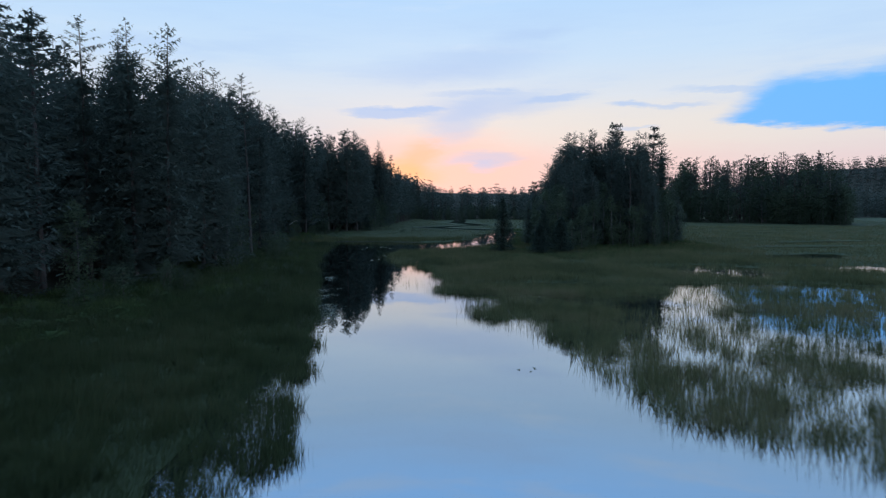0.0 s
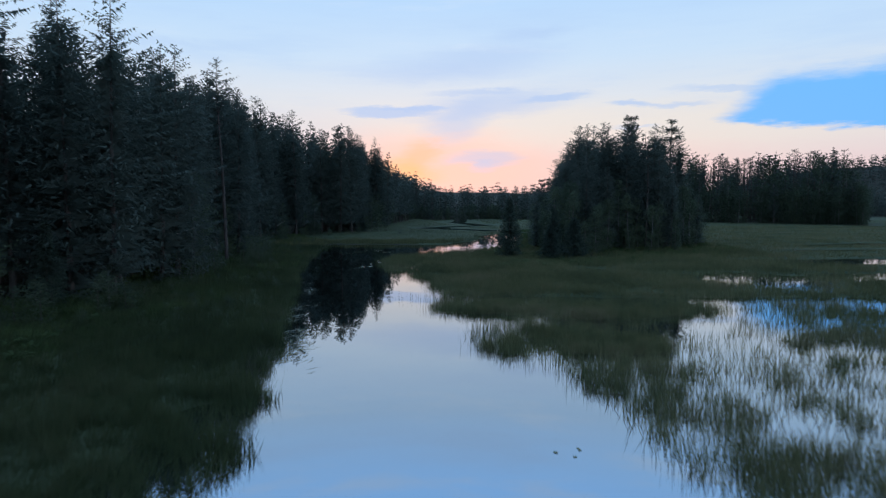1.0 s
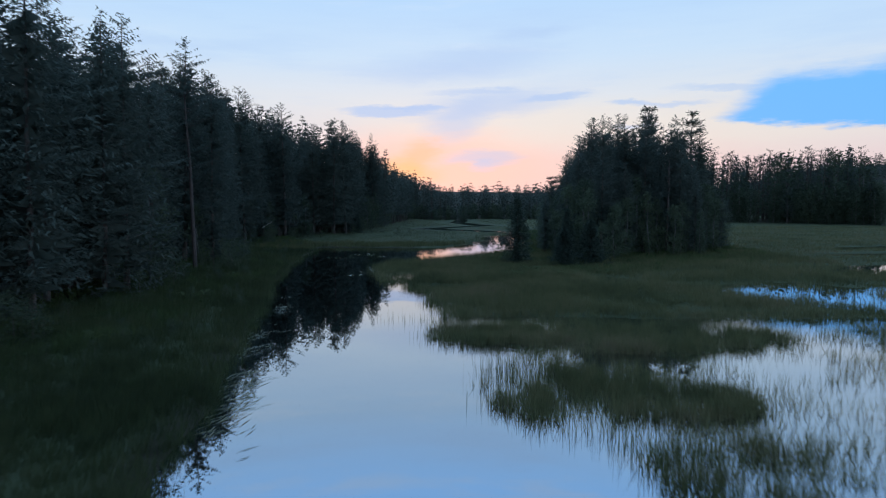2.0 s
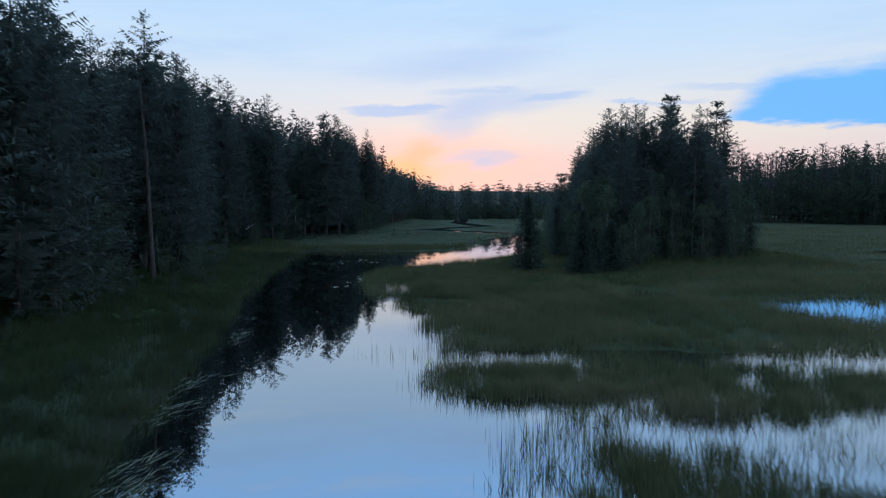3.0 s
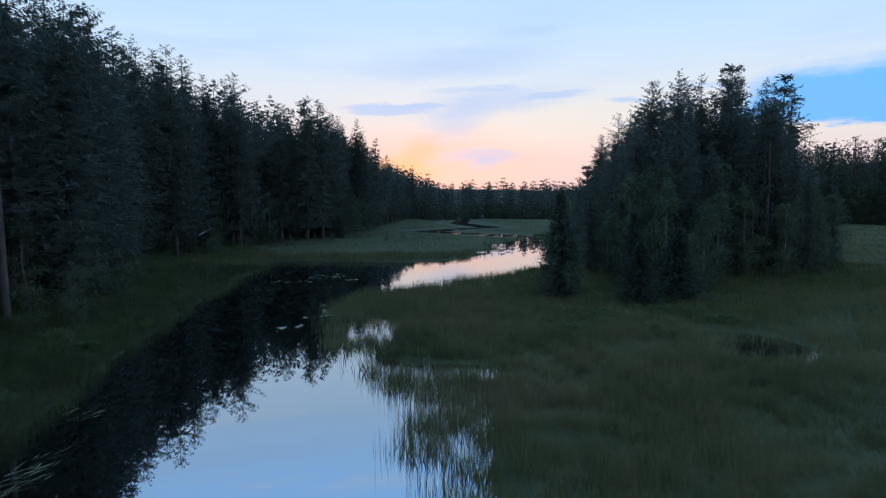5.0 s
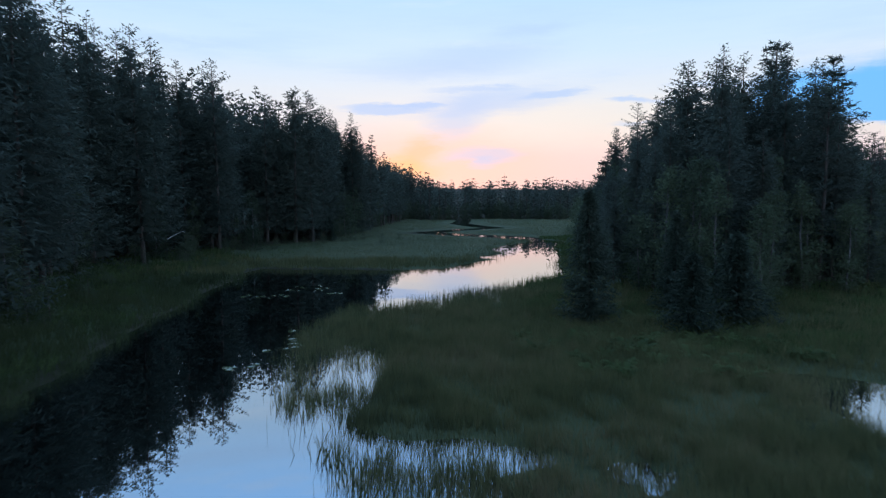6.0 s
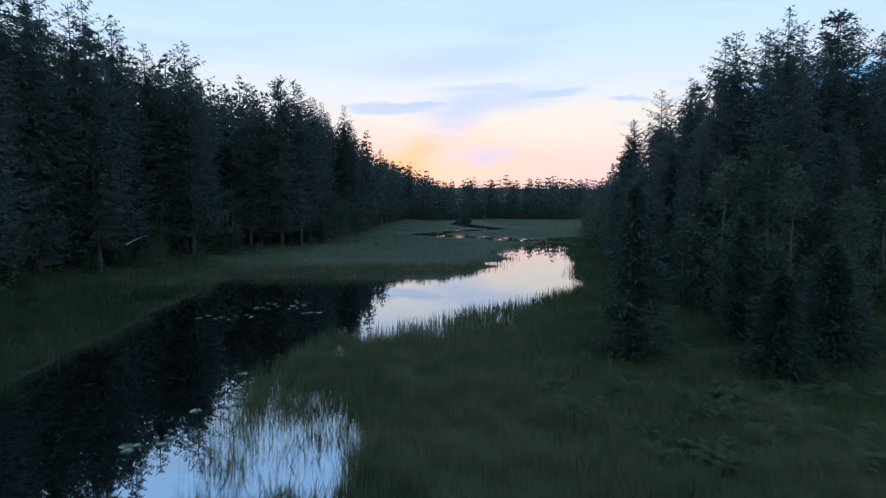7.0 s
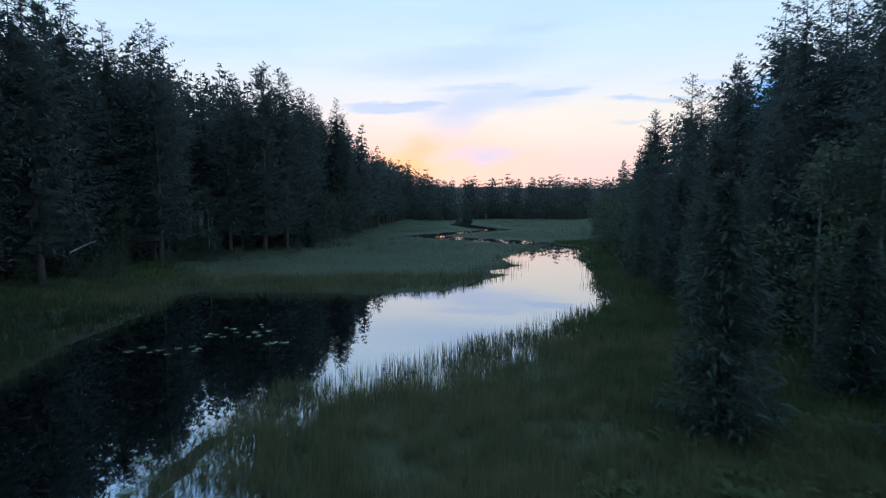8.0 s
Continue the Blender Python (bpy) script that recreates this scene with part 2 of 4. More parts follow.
def wobble(x, y, scale, seed):
    """Smooth value noise between -1 and 1 on arrays, two octaves."""
    total = np.zeros(np.shape(x))
    for octave, weight in ((1, 0.67), (2.3, 0.33)):
        u, v = x / scale * octave + seed * 17.3, y / scale * octave - seed * 9.7
        i, j = np.floor(u), np.floor(v)
        f, g = u - i, v - j
        f, g = f * f * (3 - 2 * f), g * g * (3 - 2 * g)

        def at(a, b):
            h = np.sin(a * 127.1 + b * 311.7 + seed * 74.7) * 43758.5453
            return (h - np.floor(h)) * 2 - 1
        total += weight * ((at(i, j) * (1 - f) + at(i + 1, j) * f) * (1 - g) + (at(i, j + 1) * (1 - f) + at(i + 1, j + 1) * f) * g)
    return total


def smooth(v, a, b):
    t = np.clip((v - a) / (b - a), 0, 1)
    return t * t * (3 - 2 * t)


def to_line(x, y, line, closed=False):
    best = np.full(x.shape, 1e9)
    ends = list(zip(line, np.roll(line, -1, 0))) if closed else list(zip(line[:-1], line[1:]))
    for (ax, ay), (bx, by) in ends:
        dx, dy = bx - ax, by - ay
        t = np.clip(((x - ax) * dx + (y - ay) * dy) / (dx * dx + dy * dy), 0, 1)
        best = np.minimum(best, np.hypot(x - ax - t * dx, y - ay - t * dy))
    return best


def inside(x, y, ring):
    odd = np.zeros(x.shape, bool)
    for (ax, ay), (bx, by) in zip(ring, np.roll(ring, -1, 0)):
        if ay != by:
            odd ^= ((ay > y) != (by > y)) & (x < (bx - ax) * (y - ay) / (by - ay) + ax)
    return odd


def shore(x, y):
    """Metres from the open water's edge, positive on the marsh."""
    d = to_line(x, y, RIVER, True)
    d = np.where(inside(x, y, RIVER), -d, d) + (0.55 * wobble(x, y, 2.6, 1) + 0.3 * wobble(x, y, 0.9, 2)) * (1 - 0.55 * smooth(x, -3, -1) * smooth(60 - y, 0, 3)) + 1.0 * wobble(x, y, 6.5, 71) * smooth(y, 97, 110)
    d = np.minimum(d, to_line(x, y, CREEK) - 3.5 - 0.5 * wobble(x, y, 6, 3))
    return d


def inlet(x, y):
    """The drowned corner of sedge where the river bends east."""
    return smooth(np.hypot((x + 4.8) / 3.0, (y - 78.5) / 5.6), 1.2, 0.6)


def thin_sedge(x, y):
    """Drowned stretches of the east marsh where the sedge stands in loose tufts."""
    zone = np.zeros(np.shape(x))
    for cx, cy, a, b, much in ((29, 65, 8, 8.5, 1), (15.2, 73, 2.6, 4.2, 1), (45, 84, 12, 5, 1), (42, 68, 8, 4, 1), (0.2, 69.0, 3.6, 1.8, 0.85), (6, 54.8, 7, 1.0, 0.9), (21, 56.5, 5, 1.5, 1)):
        zone = np.maximum(zone, much * smooth(np.hypot((x - cx) / a, (y - cy) / b) + 0.35 * wobble(x, y, 3, 15), 1.25, 0.55))
    return zone


def tussock(x, y):
    """The close-grown spits within the drowned east margin, 0 to 1."""
    grown = np.zeros(np.shape(x))
    for cx, cy, a, b, much in ((4.2, 40.2, 3.4, 3.2, 1), (7.8, 39.0, 3.5, 2.3, 0.85), (4.6, 50.2, 6.4, 2.7, 1), (12.0, 49.4, 6.5, 3.2, 1), (10.4, 46.8, 3.6, 1.4, 0.8), (8.2, 27.0, 1.7, 6.5, 0.55),
                               (11.5, 22.5, 3.0, 2.2, 0.30), (26.5, 40.2, 9.0, 3.0, 0.8), (12.0, 33.0, 3.0, 1.4, 0.3), (36, 44, 8, 4, 0.7), (19, 29.5, 4, 1.2, 0.3)):
        grown = np.maximum(grown, much * smooth(np.hypot((x - cx) / a, (y - cy) / b) + 0.22 * wobble(x, y, 1.8, 17), 1.1, 0.8))
    return grown


def pool(x, y):
    """Positive within the shallow pools."""
    best = np.full(x.shape, -9.0)
    for cx, cy, a, b, turn in POOLS:
        c, s = math.cos(radians(turn)), math.sin(radians(turn))
        u, v = ((x - cx) * c + (y - cy) * s) / a, (-(x - cx) * s + (y - cy) * c) / b
        best = np.maximum(best, (1 - np.hypot(u, v)) * min(a, b))
    return best + 0.30 * wobble(x, y, 1.7, 4) + 1.6 * wobble(x, y, 4.0, 14) * smooth(best, -3, -1) * smooth(x, 22, 30)


CELL, LOW_X, LOW_Y = 0.33, -50.0, -10.0


def charted(field):
    """The same field read from a fine chart near the river, for many points at once."""
    cx, cy = np.meshgrid(np.arange(LOW_X, 110, CELL), np.arange(LOW_Y, 200, CELL))
    chart = field(cx, cy)
    rows, cols = chart.shape

    def read(x, y):
        x, y = np.asarray(x, float), np.asarray(y, float)
        u, v = (x - LOW_X) / CELL, (y - LOW_Y) / CELL
        i, j = np.clip(np.floor(u).astype(int), 0, cols - 2), np.clip(np.floor(v).astype(int), 0, rows - 2)
        f, g = np.clip(u - i, 0, 1), np.clip(v - j, 0, 1)
        value = (chart[j, i] * (1 - f) + chart[j, i + 1] * f) * (1 - g) + (chart[j + 1, i] * (1 - f) + chart[j + 1, i + 1] * f) * g
        out = (u < 0) | (v < 0) | (u > cols - 1) | (v > rows - 1)
        if out.any():
            value[out] = field(x[out], y[out])
        return value
    return read


shore, pool, thin_sedge, tussock = charted(shore), charted(pool), charted(thin_sedge), charted(tussock)

# the front of the woods on the west side, and the closed woods round the meadow
WOOD_WEST = [(-30, -60), (-28, 20), (-25, 38), (-23.5, 52), (-24, 75), (-27, 92), (-34, 106), (-33, 128), (-28, 146), (-19, 163), (-18, 195), (-17, 240), (-13, 292),
             (20, 318), (48, 300), (75, 345), (170, 372), (300, 350), (900, 420)]


def west_front(y):
    pts = WOOD_WEST[:13]
    return np.interp(y, [p[1] for p in pts], [p[0] for p in pts])


def far_front(x):
    pts = WOOD_WEST[12:]
    return np.interp(x, [p[0] for p in pts], [p[1] for p in pts])


ISLAND = np.array([(13.5, 91), (17, 86.5), (24, 95), (34, 98.5), (43, 110), (46, 125), (44, 150), (48, 190), (44, 222), (36, 216), (27, 175), (20, 143), (16.8, 122), (14, 104)], float)
CLUMP = np.array([(96, 262), (110, 240), (124, 230), (140, 212), (152, 230), (158, 262), (150, 300), (110, 300)], float)


def knoll_depth(x, y):
    return np.where(inside(x, y, ISLAND), 1, -1) * to_line(x, y, ISLAND, True)


def grove_depth(x, y):
    return np.where(inside(x, y, CLUMP), 1, -1) * to_line(x, y, CLUMP, True)


knoll_depth, grove_depth = charted(knoll_depth), charted(grove_depth)


def height(x, y):
    """The ground's height over the water."""
    s = shore(x, y)
    land = 0.10 + 0.06 * wobble(x, y, 2.2, 5) + 0.05 * wobble(x, y, 9, 6)
    east = smooth(x, -9, -5) * smooth(s, 36, 28) * smooth(56 - y, -1, 3)
    margin = smooth(x, -9, -5) * smooth(118 - y, 0, 12) * smooth(s + 0.7 * wobble(x, y, 4, 8) - 3.5 * inlet(x, y) - 1.2 * smooth(y, 88, 94), 3.2, 1.0)
    flooded = np.maximum(np.maximum(np.maximum(east, thin_sedge(x, y)), margin), smooth(34 - y, 0, 8) * smooth(-x, 0, 3) * smooth(s, 3.4, 1.4))
    land = land * (1 - flooded) - 0.12 * flooded
    land = land * (1 - 0.75 * smooth(s, 9, 3) * smooth(y, 165, 180))
    land = np.where(pool(x, y) > 0, np.minimum(land, -0.12), land)
    z = np.where(s > 0, land * smooth(s, 0, 0.7), -0.9 * smooth(-s, 0, 2.5))
    west = west_front(y) - x
    z = z + smooth(west, -9, -4) * (0.25 + 0.36 * wobble(x, y, 2.2, 9)) * smooth(s, 0.3, 2) + 0.4 * smooth(west, -4, 2) + np.clip(west, 0, 90) * 0.07 * (0.7 + 0.3 * wobble(x, y, 25, 7))
    back = y - far_front(x)
    z = z + np.clip(back, 0, 400) * 0.045 * smooth(back, 0, 60)
    z = z + 48 * np.exp(-((x - 650) / 190) ** 2 - ((y - 950) / 280) ** 2) + 9 * np.exp(-((x + 250) / 420) ** 2 - ((y - 900) / 300) ** 2)
    for d in (knoll_depth(x, y), grove_depth(x, y)):
        z = z + 0.7 * smooth(d, -3, 6)
    return z


def mesh_object(name, verts, faces, mat, smooth_faces=False):
    """One mesh object from arrays of triangles or quads."""
    me = bpy.data.meshes.new(name)
    verts, faces = np.asarray(verts, np.float32), np.asarray(faces, np.int32)
    k = faces.shape[1]
    me.vertices.add(len(verts))
    me.vertices.foreach_set("co", verts.ravel())
    me.loops.add(faces.size)
    me.loops.foreach_set("vertex_index", faces.ravel())
    me.polygons.add(len(faces))
    me.polygons.foreach_set("loop_start", np.arange(0, faces.size, k, dtype=np.int32))
    me.polygons.foreach_set("loop_total", np.full(len(faces), k, np.int32))
    me.polygons.foreach_set("use_smooth", np.full(len(faces), smooth_faces))
    me.update(calc_edges=True)
    me.materials.append(mat)
    return new(name, me)


def spread(core_low, core_high, step, limit):
    """Grid lines: even in the core, ever wider beyond it, out to the limit."""
    core = list(np.arange(core_low, core_high + step / 2, step))
    up, down, gap = [], [], step
    while (up or core)[-1] < limit:
        gap *= 1.12
        up.append((up or core)[-1] + gap)
    gap, edge = step, core[0]
    while edge > -limit:
        gap *= 1.12
        edge -= gap
        down.append(edge)
    return np.array(down[::-1] + core + up)


def in_wood(x, y):
    w = smooth(west_front(y) - x, -1.0, 2.5)
    for d in (knoll_depth(x, y), grove_depth(x, y)):
        w = np.maximum(w, smooth(d, -0.5, 2.5))
    return np.maximum(w, smooth(y - far_front(x), -3, 2))


gx, gy = spread(-26, 42, 0.58, 2400), spread(10, 232, 0.62, 2400)
X, Y = np.meshgrid(gx, gy)
rows, cols = X.shape
idx = np.arange(rows * cols).reshape(rows, cols)
quads = np.stack([idx[:-1, :-1], idx[:-1, 1:], idx[1:, 1:], idx[1:, :-1]], -1).reshape(-1, 4)
ground = mesh_object("ground", np.stack([X, Y, height(X, Y)], -1).reshape(-1, 3), quads, MAT["soil"], True)
# needle litter under the trees and mud at the west waterside, turf elsewhere
litter = np.maximum(in_wood(X, Y), smooth(shore(X, Y), 1.6, 0.4) * smooth(-X, 3, 6))
ground.data.attributes.new("woodland", "FLOAT", "POINT").data.foreach_set("value", litter.astype(np.float32).ravel())
tagged(ground, "dark green marsh turf with peaty banks and low wooded hills", "ground", kind="structure")

wx, wy = np.array([-400, -25, 25, 400.0]), np.array([-300, 10, 100, 200, 420.0])
X, Y = np.meshgrid(wx, wy)
rows, cols = X.shape
idx = np.arange(rows * cols).reshape(rows, cols)
quads = np.stack([idx[:-1, :-1], idx[:-1, 1:], idx[1:, 1:], idx[1:, :-1]], -1).reshape(-1, 4)
water = mesh_object("water", np.stack([X, Y, np.zeros_like(X)], -1).reshape(-1, 3), quads, MAT["water"])
tagged(water, "still dark river water mirroring the evening sky", "river", kind="structure")

# ---- sedge, reeds and bank grass ----
rng = np.random.default_rng(5)


def nearness(x, y):
    """About how near the flight line comes while the spot is still ahead and in view."""
    return np.maximum(15.0, np.hypot(np.abs(x) * 1.35, np.maximum(0, y - 62)))


def scatter(x0, x1, y0, y1, per_metre, keep):
    """Random spots with a density of per_metre(x, y), thinned by keep(x, y)."""
    count = int((x1 - x0) * (y1 - y0) * per_metre)
    x, y = rng.uniform(x0, x1, count), rng.uniform(y0, y1, count)
    ok = rng.uniform(0, 1, count) < keep(x, y)
    return x[ok], y[ok]


def blades(name, x, y, tall, wide, mat, lean=0.25):
    """One slender leaning blade a spot, as a triangle rooted in the ground."""
    k = len(x)
    z = np.maximum(height(x, y), -0.15) - 0.02
    way, tip = rng.uniform(0, 2 * math.pi, k), rng.uniform(0, 2 * math.pi, k)
    reach = tall * lean * rng.uniform(0.1, 1.0, k)
    c, s = np.cos(way) * wide / 2, np.sin(way) * wide / 2
    v = np.empty((k, 3, 3), np.float32)
    v[:, 0], v[:, 1] = np.stack([x - c, y - s, z], -1), np.stack([x + c, y + s, z], -1)
    v[:, 2] = np.stack([x + np.cos(tip) * reach, y + np.sin(tip) * reach, z + tall], -1)
    ob = mesh_object(name, v.reshape(-1, 3), np.arange(3 * k).reshape(-1, 3), mat)
    return ob


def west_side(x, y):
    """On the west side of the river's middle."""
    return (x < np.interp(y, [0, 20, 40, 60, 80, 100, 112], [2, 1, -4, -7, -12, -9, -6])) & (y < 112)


def marsh_cover(x, y):
    """How thickly sedge grows, 0 to 1."""
    s, p = shore(x, y), pool(x, y)
    clump = wobble(x, y, 3.0, 11) * 0.6 + wobble(x * 0.5, y, 1.3, 12) * 0.5
    edge = np.where(west_side(x, y), smooth(s + 0.5 * clump, -0.8, 0.1), smooth(s + (0.9 - 0.5 * smooth(57 - y, 0, 2)) * clump, -0.6, 1.0 - 0.5 * smooth(57 - y, 0, 2)))
    east = smooth(55.4 - y, 0, 1.4) * smooth(x, -3, 0) * smooth(s, 34, 26)
    strands = 0.75 * wobble(x * 0.6, y, 2.2, 19) + 0.4 * wobble(x, y, 0.8, 18)
    loose = (0.09 + 0.75 * smooth(strands, -0.25, 0.40)) * (1 - 0.86 * smooth(y, 34.5, 37) * smooth(x, 7.5, 10) * smooth(x, 24, 19))
    wade = (1 - east) + east * np.maximum(loose, tussock(x, y) * (0.45 + 0.55 * smooth(clump, -0.5, 0.1)) * (0.12 + 0.88 * smooth(wobble(x, y, 2.4, 26) + 0.4 * smooth(y, 45, 47), -0.35, 0.05)))
    margin = smooth(x, -9, -5) * smooth(118 - y, 0, 12) * smooth(s - 4.0 * inlet(x, y) + 1.2 * wobble(x, y, 3.0, 23) - 1.2 * smooth(y, 88, 94), 2.2, 0.4)
    wade = wade * (1 - 0.82 * margin * (1 - tussock(x, y)) * (1 - 0.8 * smooth(clump, -0.3, 0.3)))
    streak = 0.75 * wobble(x * 0.45, y, 3.4, 16) + 0.35 * clump
    wade = wade * (1 - 0.93 * thin_sedge(x, y) * (1 - smooth(streak, -0.05, 0.2)))
    return edge * wade * (1 - smooth(p + 0.4 * clump, -0.3, 0.45) * (0.965 - 0.3 * smooth(x, 18, 22) * smooth(clump, -0.05, 0.3)))


def in_view(x, y):
    """Full growth along the flight, thinner to the sides."""
    return np.where((np.abs(x) < 0.80 * (y + 4)) | (np.abs(x) < 8), 1.0, 0.3)


def tufts(x, y):
    """Blades gather in tufts half a metre or so across."""
    return 0.30 + 0.70 * smooth(wobble(x, y, 0.75, 51) + 0.5 * wobble(x, y, 3.0, 52), -0.35, 0.35)


def sedge_keep(limit):
    def keep(x, y):
        near = nearness(x, y)
        return tufts(x, y) * marsh_cover(x, y) * (1 - in_wood(x, y)) * np.clip((limit / near) ** 1.35, 0, 1) * in_view(x, y)
    return keep


x, y = scatter(-30, 46, 12, 128, 190, sedge_keep(19))
thick = [scatter(-2, 40, 12, 56, 140, sedge_keep(19)), scatter(-20, -4, 13, 42, 130, sedge_keep(24)), scatter(-7, 14, 62, 100, 110, sedge_keep(26)),
         scatter(0, 20, 36, 54, 260, lambda x, y: smooth(tussock(x, y), 0.5, 0.9) * tufts(x, y) * smooth(wobble(x, y, 2.4, 26) + 0.4 * smooth(y, 45, 47), -0.25, 0.15) * smooth(shore(x, y), 0, 0.6) * smooth(pool(x, y), 0.1, -0.2))]
x, y = (np.concatenate([a] + [spots[i] for spots in thick]) for i, a in enumerate((x, y)))
near = nearness(x, y)
tall = rng.uniform(0.35, 0.75, len(x)) * (0.72 + 0.45 * tufts(x, y) + 0.3 * wobble(x, y, 4, 21)) + 0.08 * smooth(52 - y, 0, 4) * (x > 0)
wide = 0.026 * np.maximum(1, near / 22)
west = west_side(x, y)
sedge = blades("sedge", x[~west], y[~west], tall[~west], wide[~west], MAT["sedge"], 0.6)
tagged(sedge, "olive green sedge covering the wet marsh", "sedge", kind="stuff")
# the sedge west of the river's middle has a darker colour than the rest
west_sedge = blades("bog_sedge", x[west], y[west], tall[west], wide[west], MAT["west_sedge"], 0.6)
tagged(west_sedge, "dark brownish green sedge below the west woods", "sedge", kind="stuff")
def meadow_keep(x, y):
    beyond = (y > 128) | (x > 46) | (x < -30)
    return marsh_cover(x, y) * (1 - in_wood(x, y)) * in_view(x, y) * beyond * np.clip((110 / np.hypot(x * 1.2, y - 60)) ** 1.5, 0, 1)


x, y = scatter(-40, 200, 30, 345, 14.0, meadow_keep)
wide, tall = 0.08 * np.maximum(1, (y - 60) / 110), rng.uniform(0.07, 0.2, len(x)) * (1 - 0.7 * smooth(shore(x, y), 8, 2) * smooth(y, 165, 180))
pale = (x < 40) | (y > 210)
far_sedge = blades("meadow_grass", x[pale], y[pale], tall[pale], wide[pale], MAT["meadow"], 0.8)
tagged(far_sedge, "pale olive grass of the far wet meadow", "grass", kind="stuff")
side_sedge = blades("marsh_grass", x[~pale], y[~pale], 2 * tall[~pale], wide[~pale], MAT["sedge"], 0.8)
tagged(side_sedge, "dull olive grass of the wide east marsh", "grass", kind="stuff")


def reed_keep(x, y):
    s, p = shore(x, y), pool(x, y)
    bend = smooth(np.hypot((x - 3) / 12, (y - 101) / 13), 1.15, 0.8)
    fringe = (1 + 2 * bend) * smooth(s, -1.5, 0.0) * smooth(s, 2.0 + 1.5 * bend, 0.4) * smooth(wobble(x, y, 3.5, 31), -0.5, 0.5) * (1 - 0.85 * west_side(x, y))
    rim = 0.5 * smooth(p, -0.9, -0.1) * smooth(p, 0.6, 0.1)
    return np.maximum(fringe, rim) * np.clip((24 / nearness(x, y)) ** 1.1, 0, 1) * in_view(x, y) * (1 - in_wood(x, y))


x, y = scatter(-24, 46, 12, 172, 30, reed_keep)
reeds = blades("reeds", x, y, rng.uniform(0.45, 0.95, len(x)), 0.016 * np.maximum(1, nearness(x, y) / 24), MAT["reed"], 0.12)
tagged(reeds, "thin upright reeds standing in shallow water along the shore", "reeds", kind="stuff")


# long leaves that float on the dark water off the west bank
x, y = scatter(-16, -5, 33, 64, 22, lambda x, y: smooth(shore(x, y), -2.4, -1.0) * smooth(shore(x, y), 0.3, -0.3) * smooth(wobble(x, y, 2.5, 61), -0.1, 0.4))
k = len(x)
way, reach, half = rng.normal(1.1, 0.35, k), rng.uniform(0.35, 0.9, k), rng.uniform(0.012, 0.022, k)
v = np.empty((k, 4, 3), np.float32)
for i, (along, across) in enumerate(((0, 0), (0.5, -1), (1, 0), (0.5, 1))):
    v[:, i] = np.stack([x + np.cos(way) * reach * along - np.sin(way) * half * across, y + np.sin(way) * reach * along + np.cos(way) * half * across, rng.uniform(0.006, 0.02, k)], -1)
floating = mesh_object("floating_leaves", v.reshape(-1, 3), np.arange(4 * k).reshape(-1, 4), MAT["floating"])
tagged(floating, "long pale leaves floating on dark water by the bank", "water plants", kind="stuff")


def lush_keep(x, y):
    west = west_front(y) - x
    bank = smooth(west, -11 + 2.5, -5) * smooth(west, 5, 1) * smooth(150 - y, 0, 30) * (shore(x, y) > 0.3)
    d = knoll_depth(x, y)
    isle = smooth(d + 1.5 * wobble(x, y, 4, 43), -8.5, -5) * smooth(d, 4, 1)
    return np.maximum(bank * smooth(wobble(x, y, 5, 41), -0.55, 0.3), isle * (shore(x, y) > 0.3) * smooth(wobble(x, y, 5, 41), -0.8, 0.2)) * np.clip((28 / nearness(x, y)) ** 1.2, 0, 1) * in_view(x, y)


x, y = scatter(-38, 46, 20, 180, 170, lush_keep)
lush = blades("bank_grass", x, y, rng.uniform(0.3, 0.9, len(x)) * (0.50 + 0.9 * np.maximum(0, wobble(x, y, 1.7, 42))), 0.05 * np.maximum(1, nearness(x, y) / 24), MAT["lush"], 0.8)
tagged(lush, "bright green tall grass and ferns below the trees", "grass", kind="stuff")

# ---- trees ----
TREE = 20.0  # metres: the height at which every tree is modelled


class Shape:
    def __init__(self):
        self.v, self.f = [], []

    def tri(self, a, b, c):
        k = len(self.v)
        self.v += [a, b, c]
        self.f.append((k, k + 1, k + 2))

    def tube(self, points, radii, sides=6):
        """A tapering tube of triangles along points."""
        base = len(self.v)
        for p, r in zip(points, radii):
            for i in range(sides):
                a = 2 * math.pi * i / sides
                self.v.append(Vector((p[0] + r * math.cos(a), p[1] + r * math.sin(a), p[2])))
        for j in range(len(points) - 1):
            for i in range(sides):
                a, b = base + j * sides + i, base + j * sides + (i + 1) % sides
                self.f += [(a, b, b + sides), (a, b + sides, a + sides)]

    def mesh(self, name, mat, smooth_faces=False):
        me = bpy.data.meshes.new(name)
        me.from_pydata([tuple(p) for p in self.v], [], self.f)
        me.polygons.foreach_set("use_smooth", np.full(len(self.f), smooth_faces))
        me.materials.append(mat)
        return me


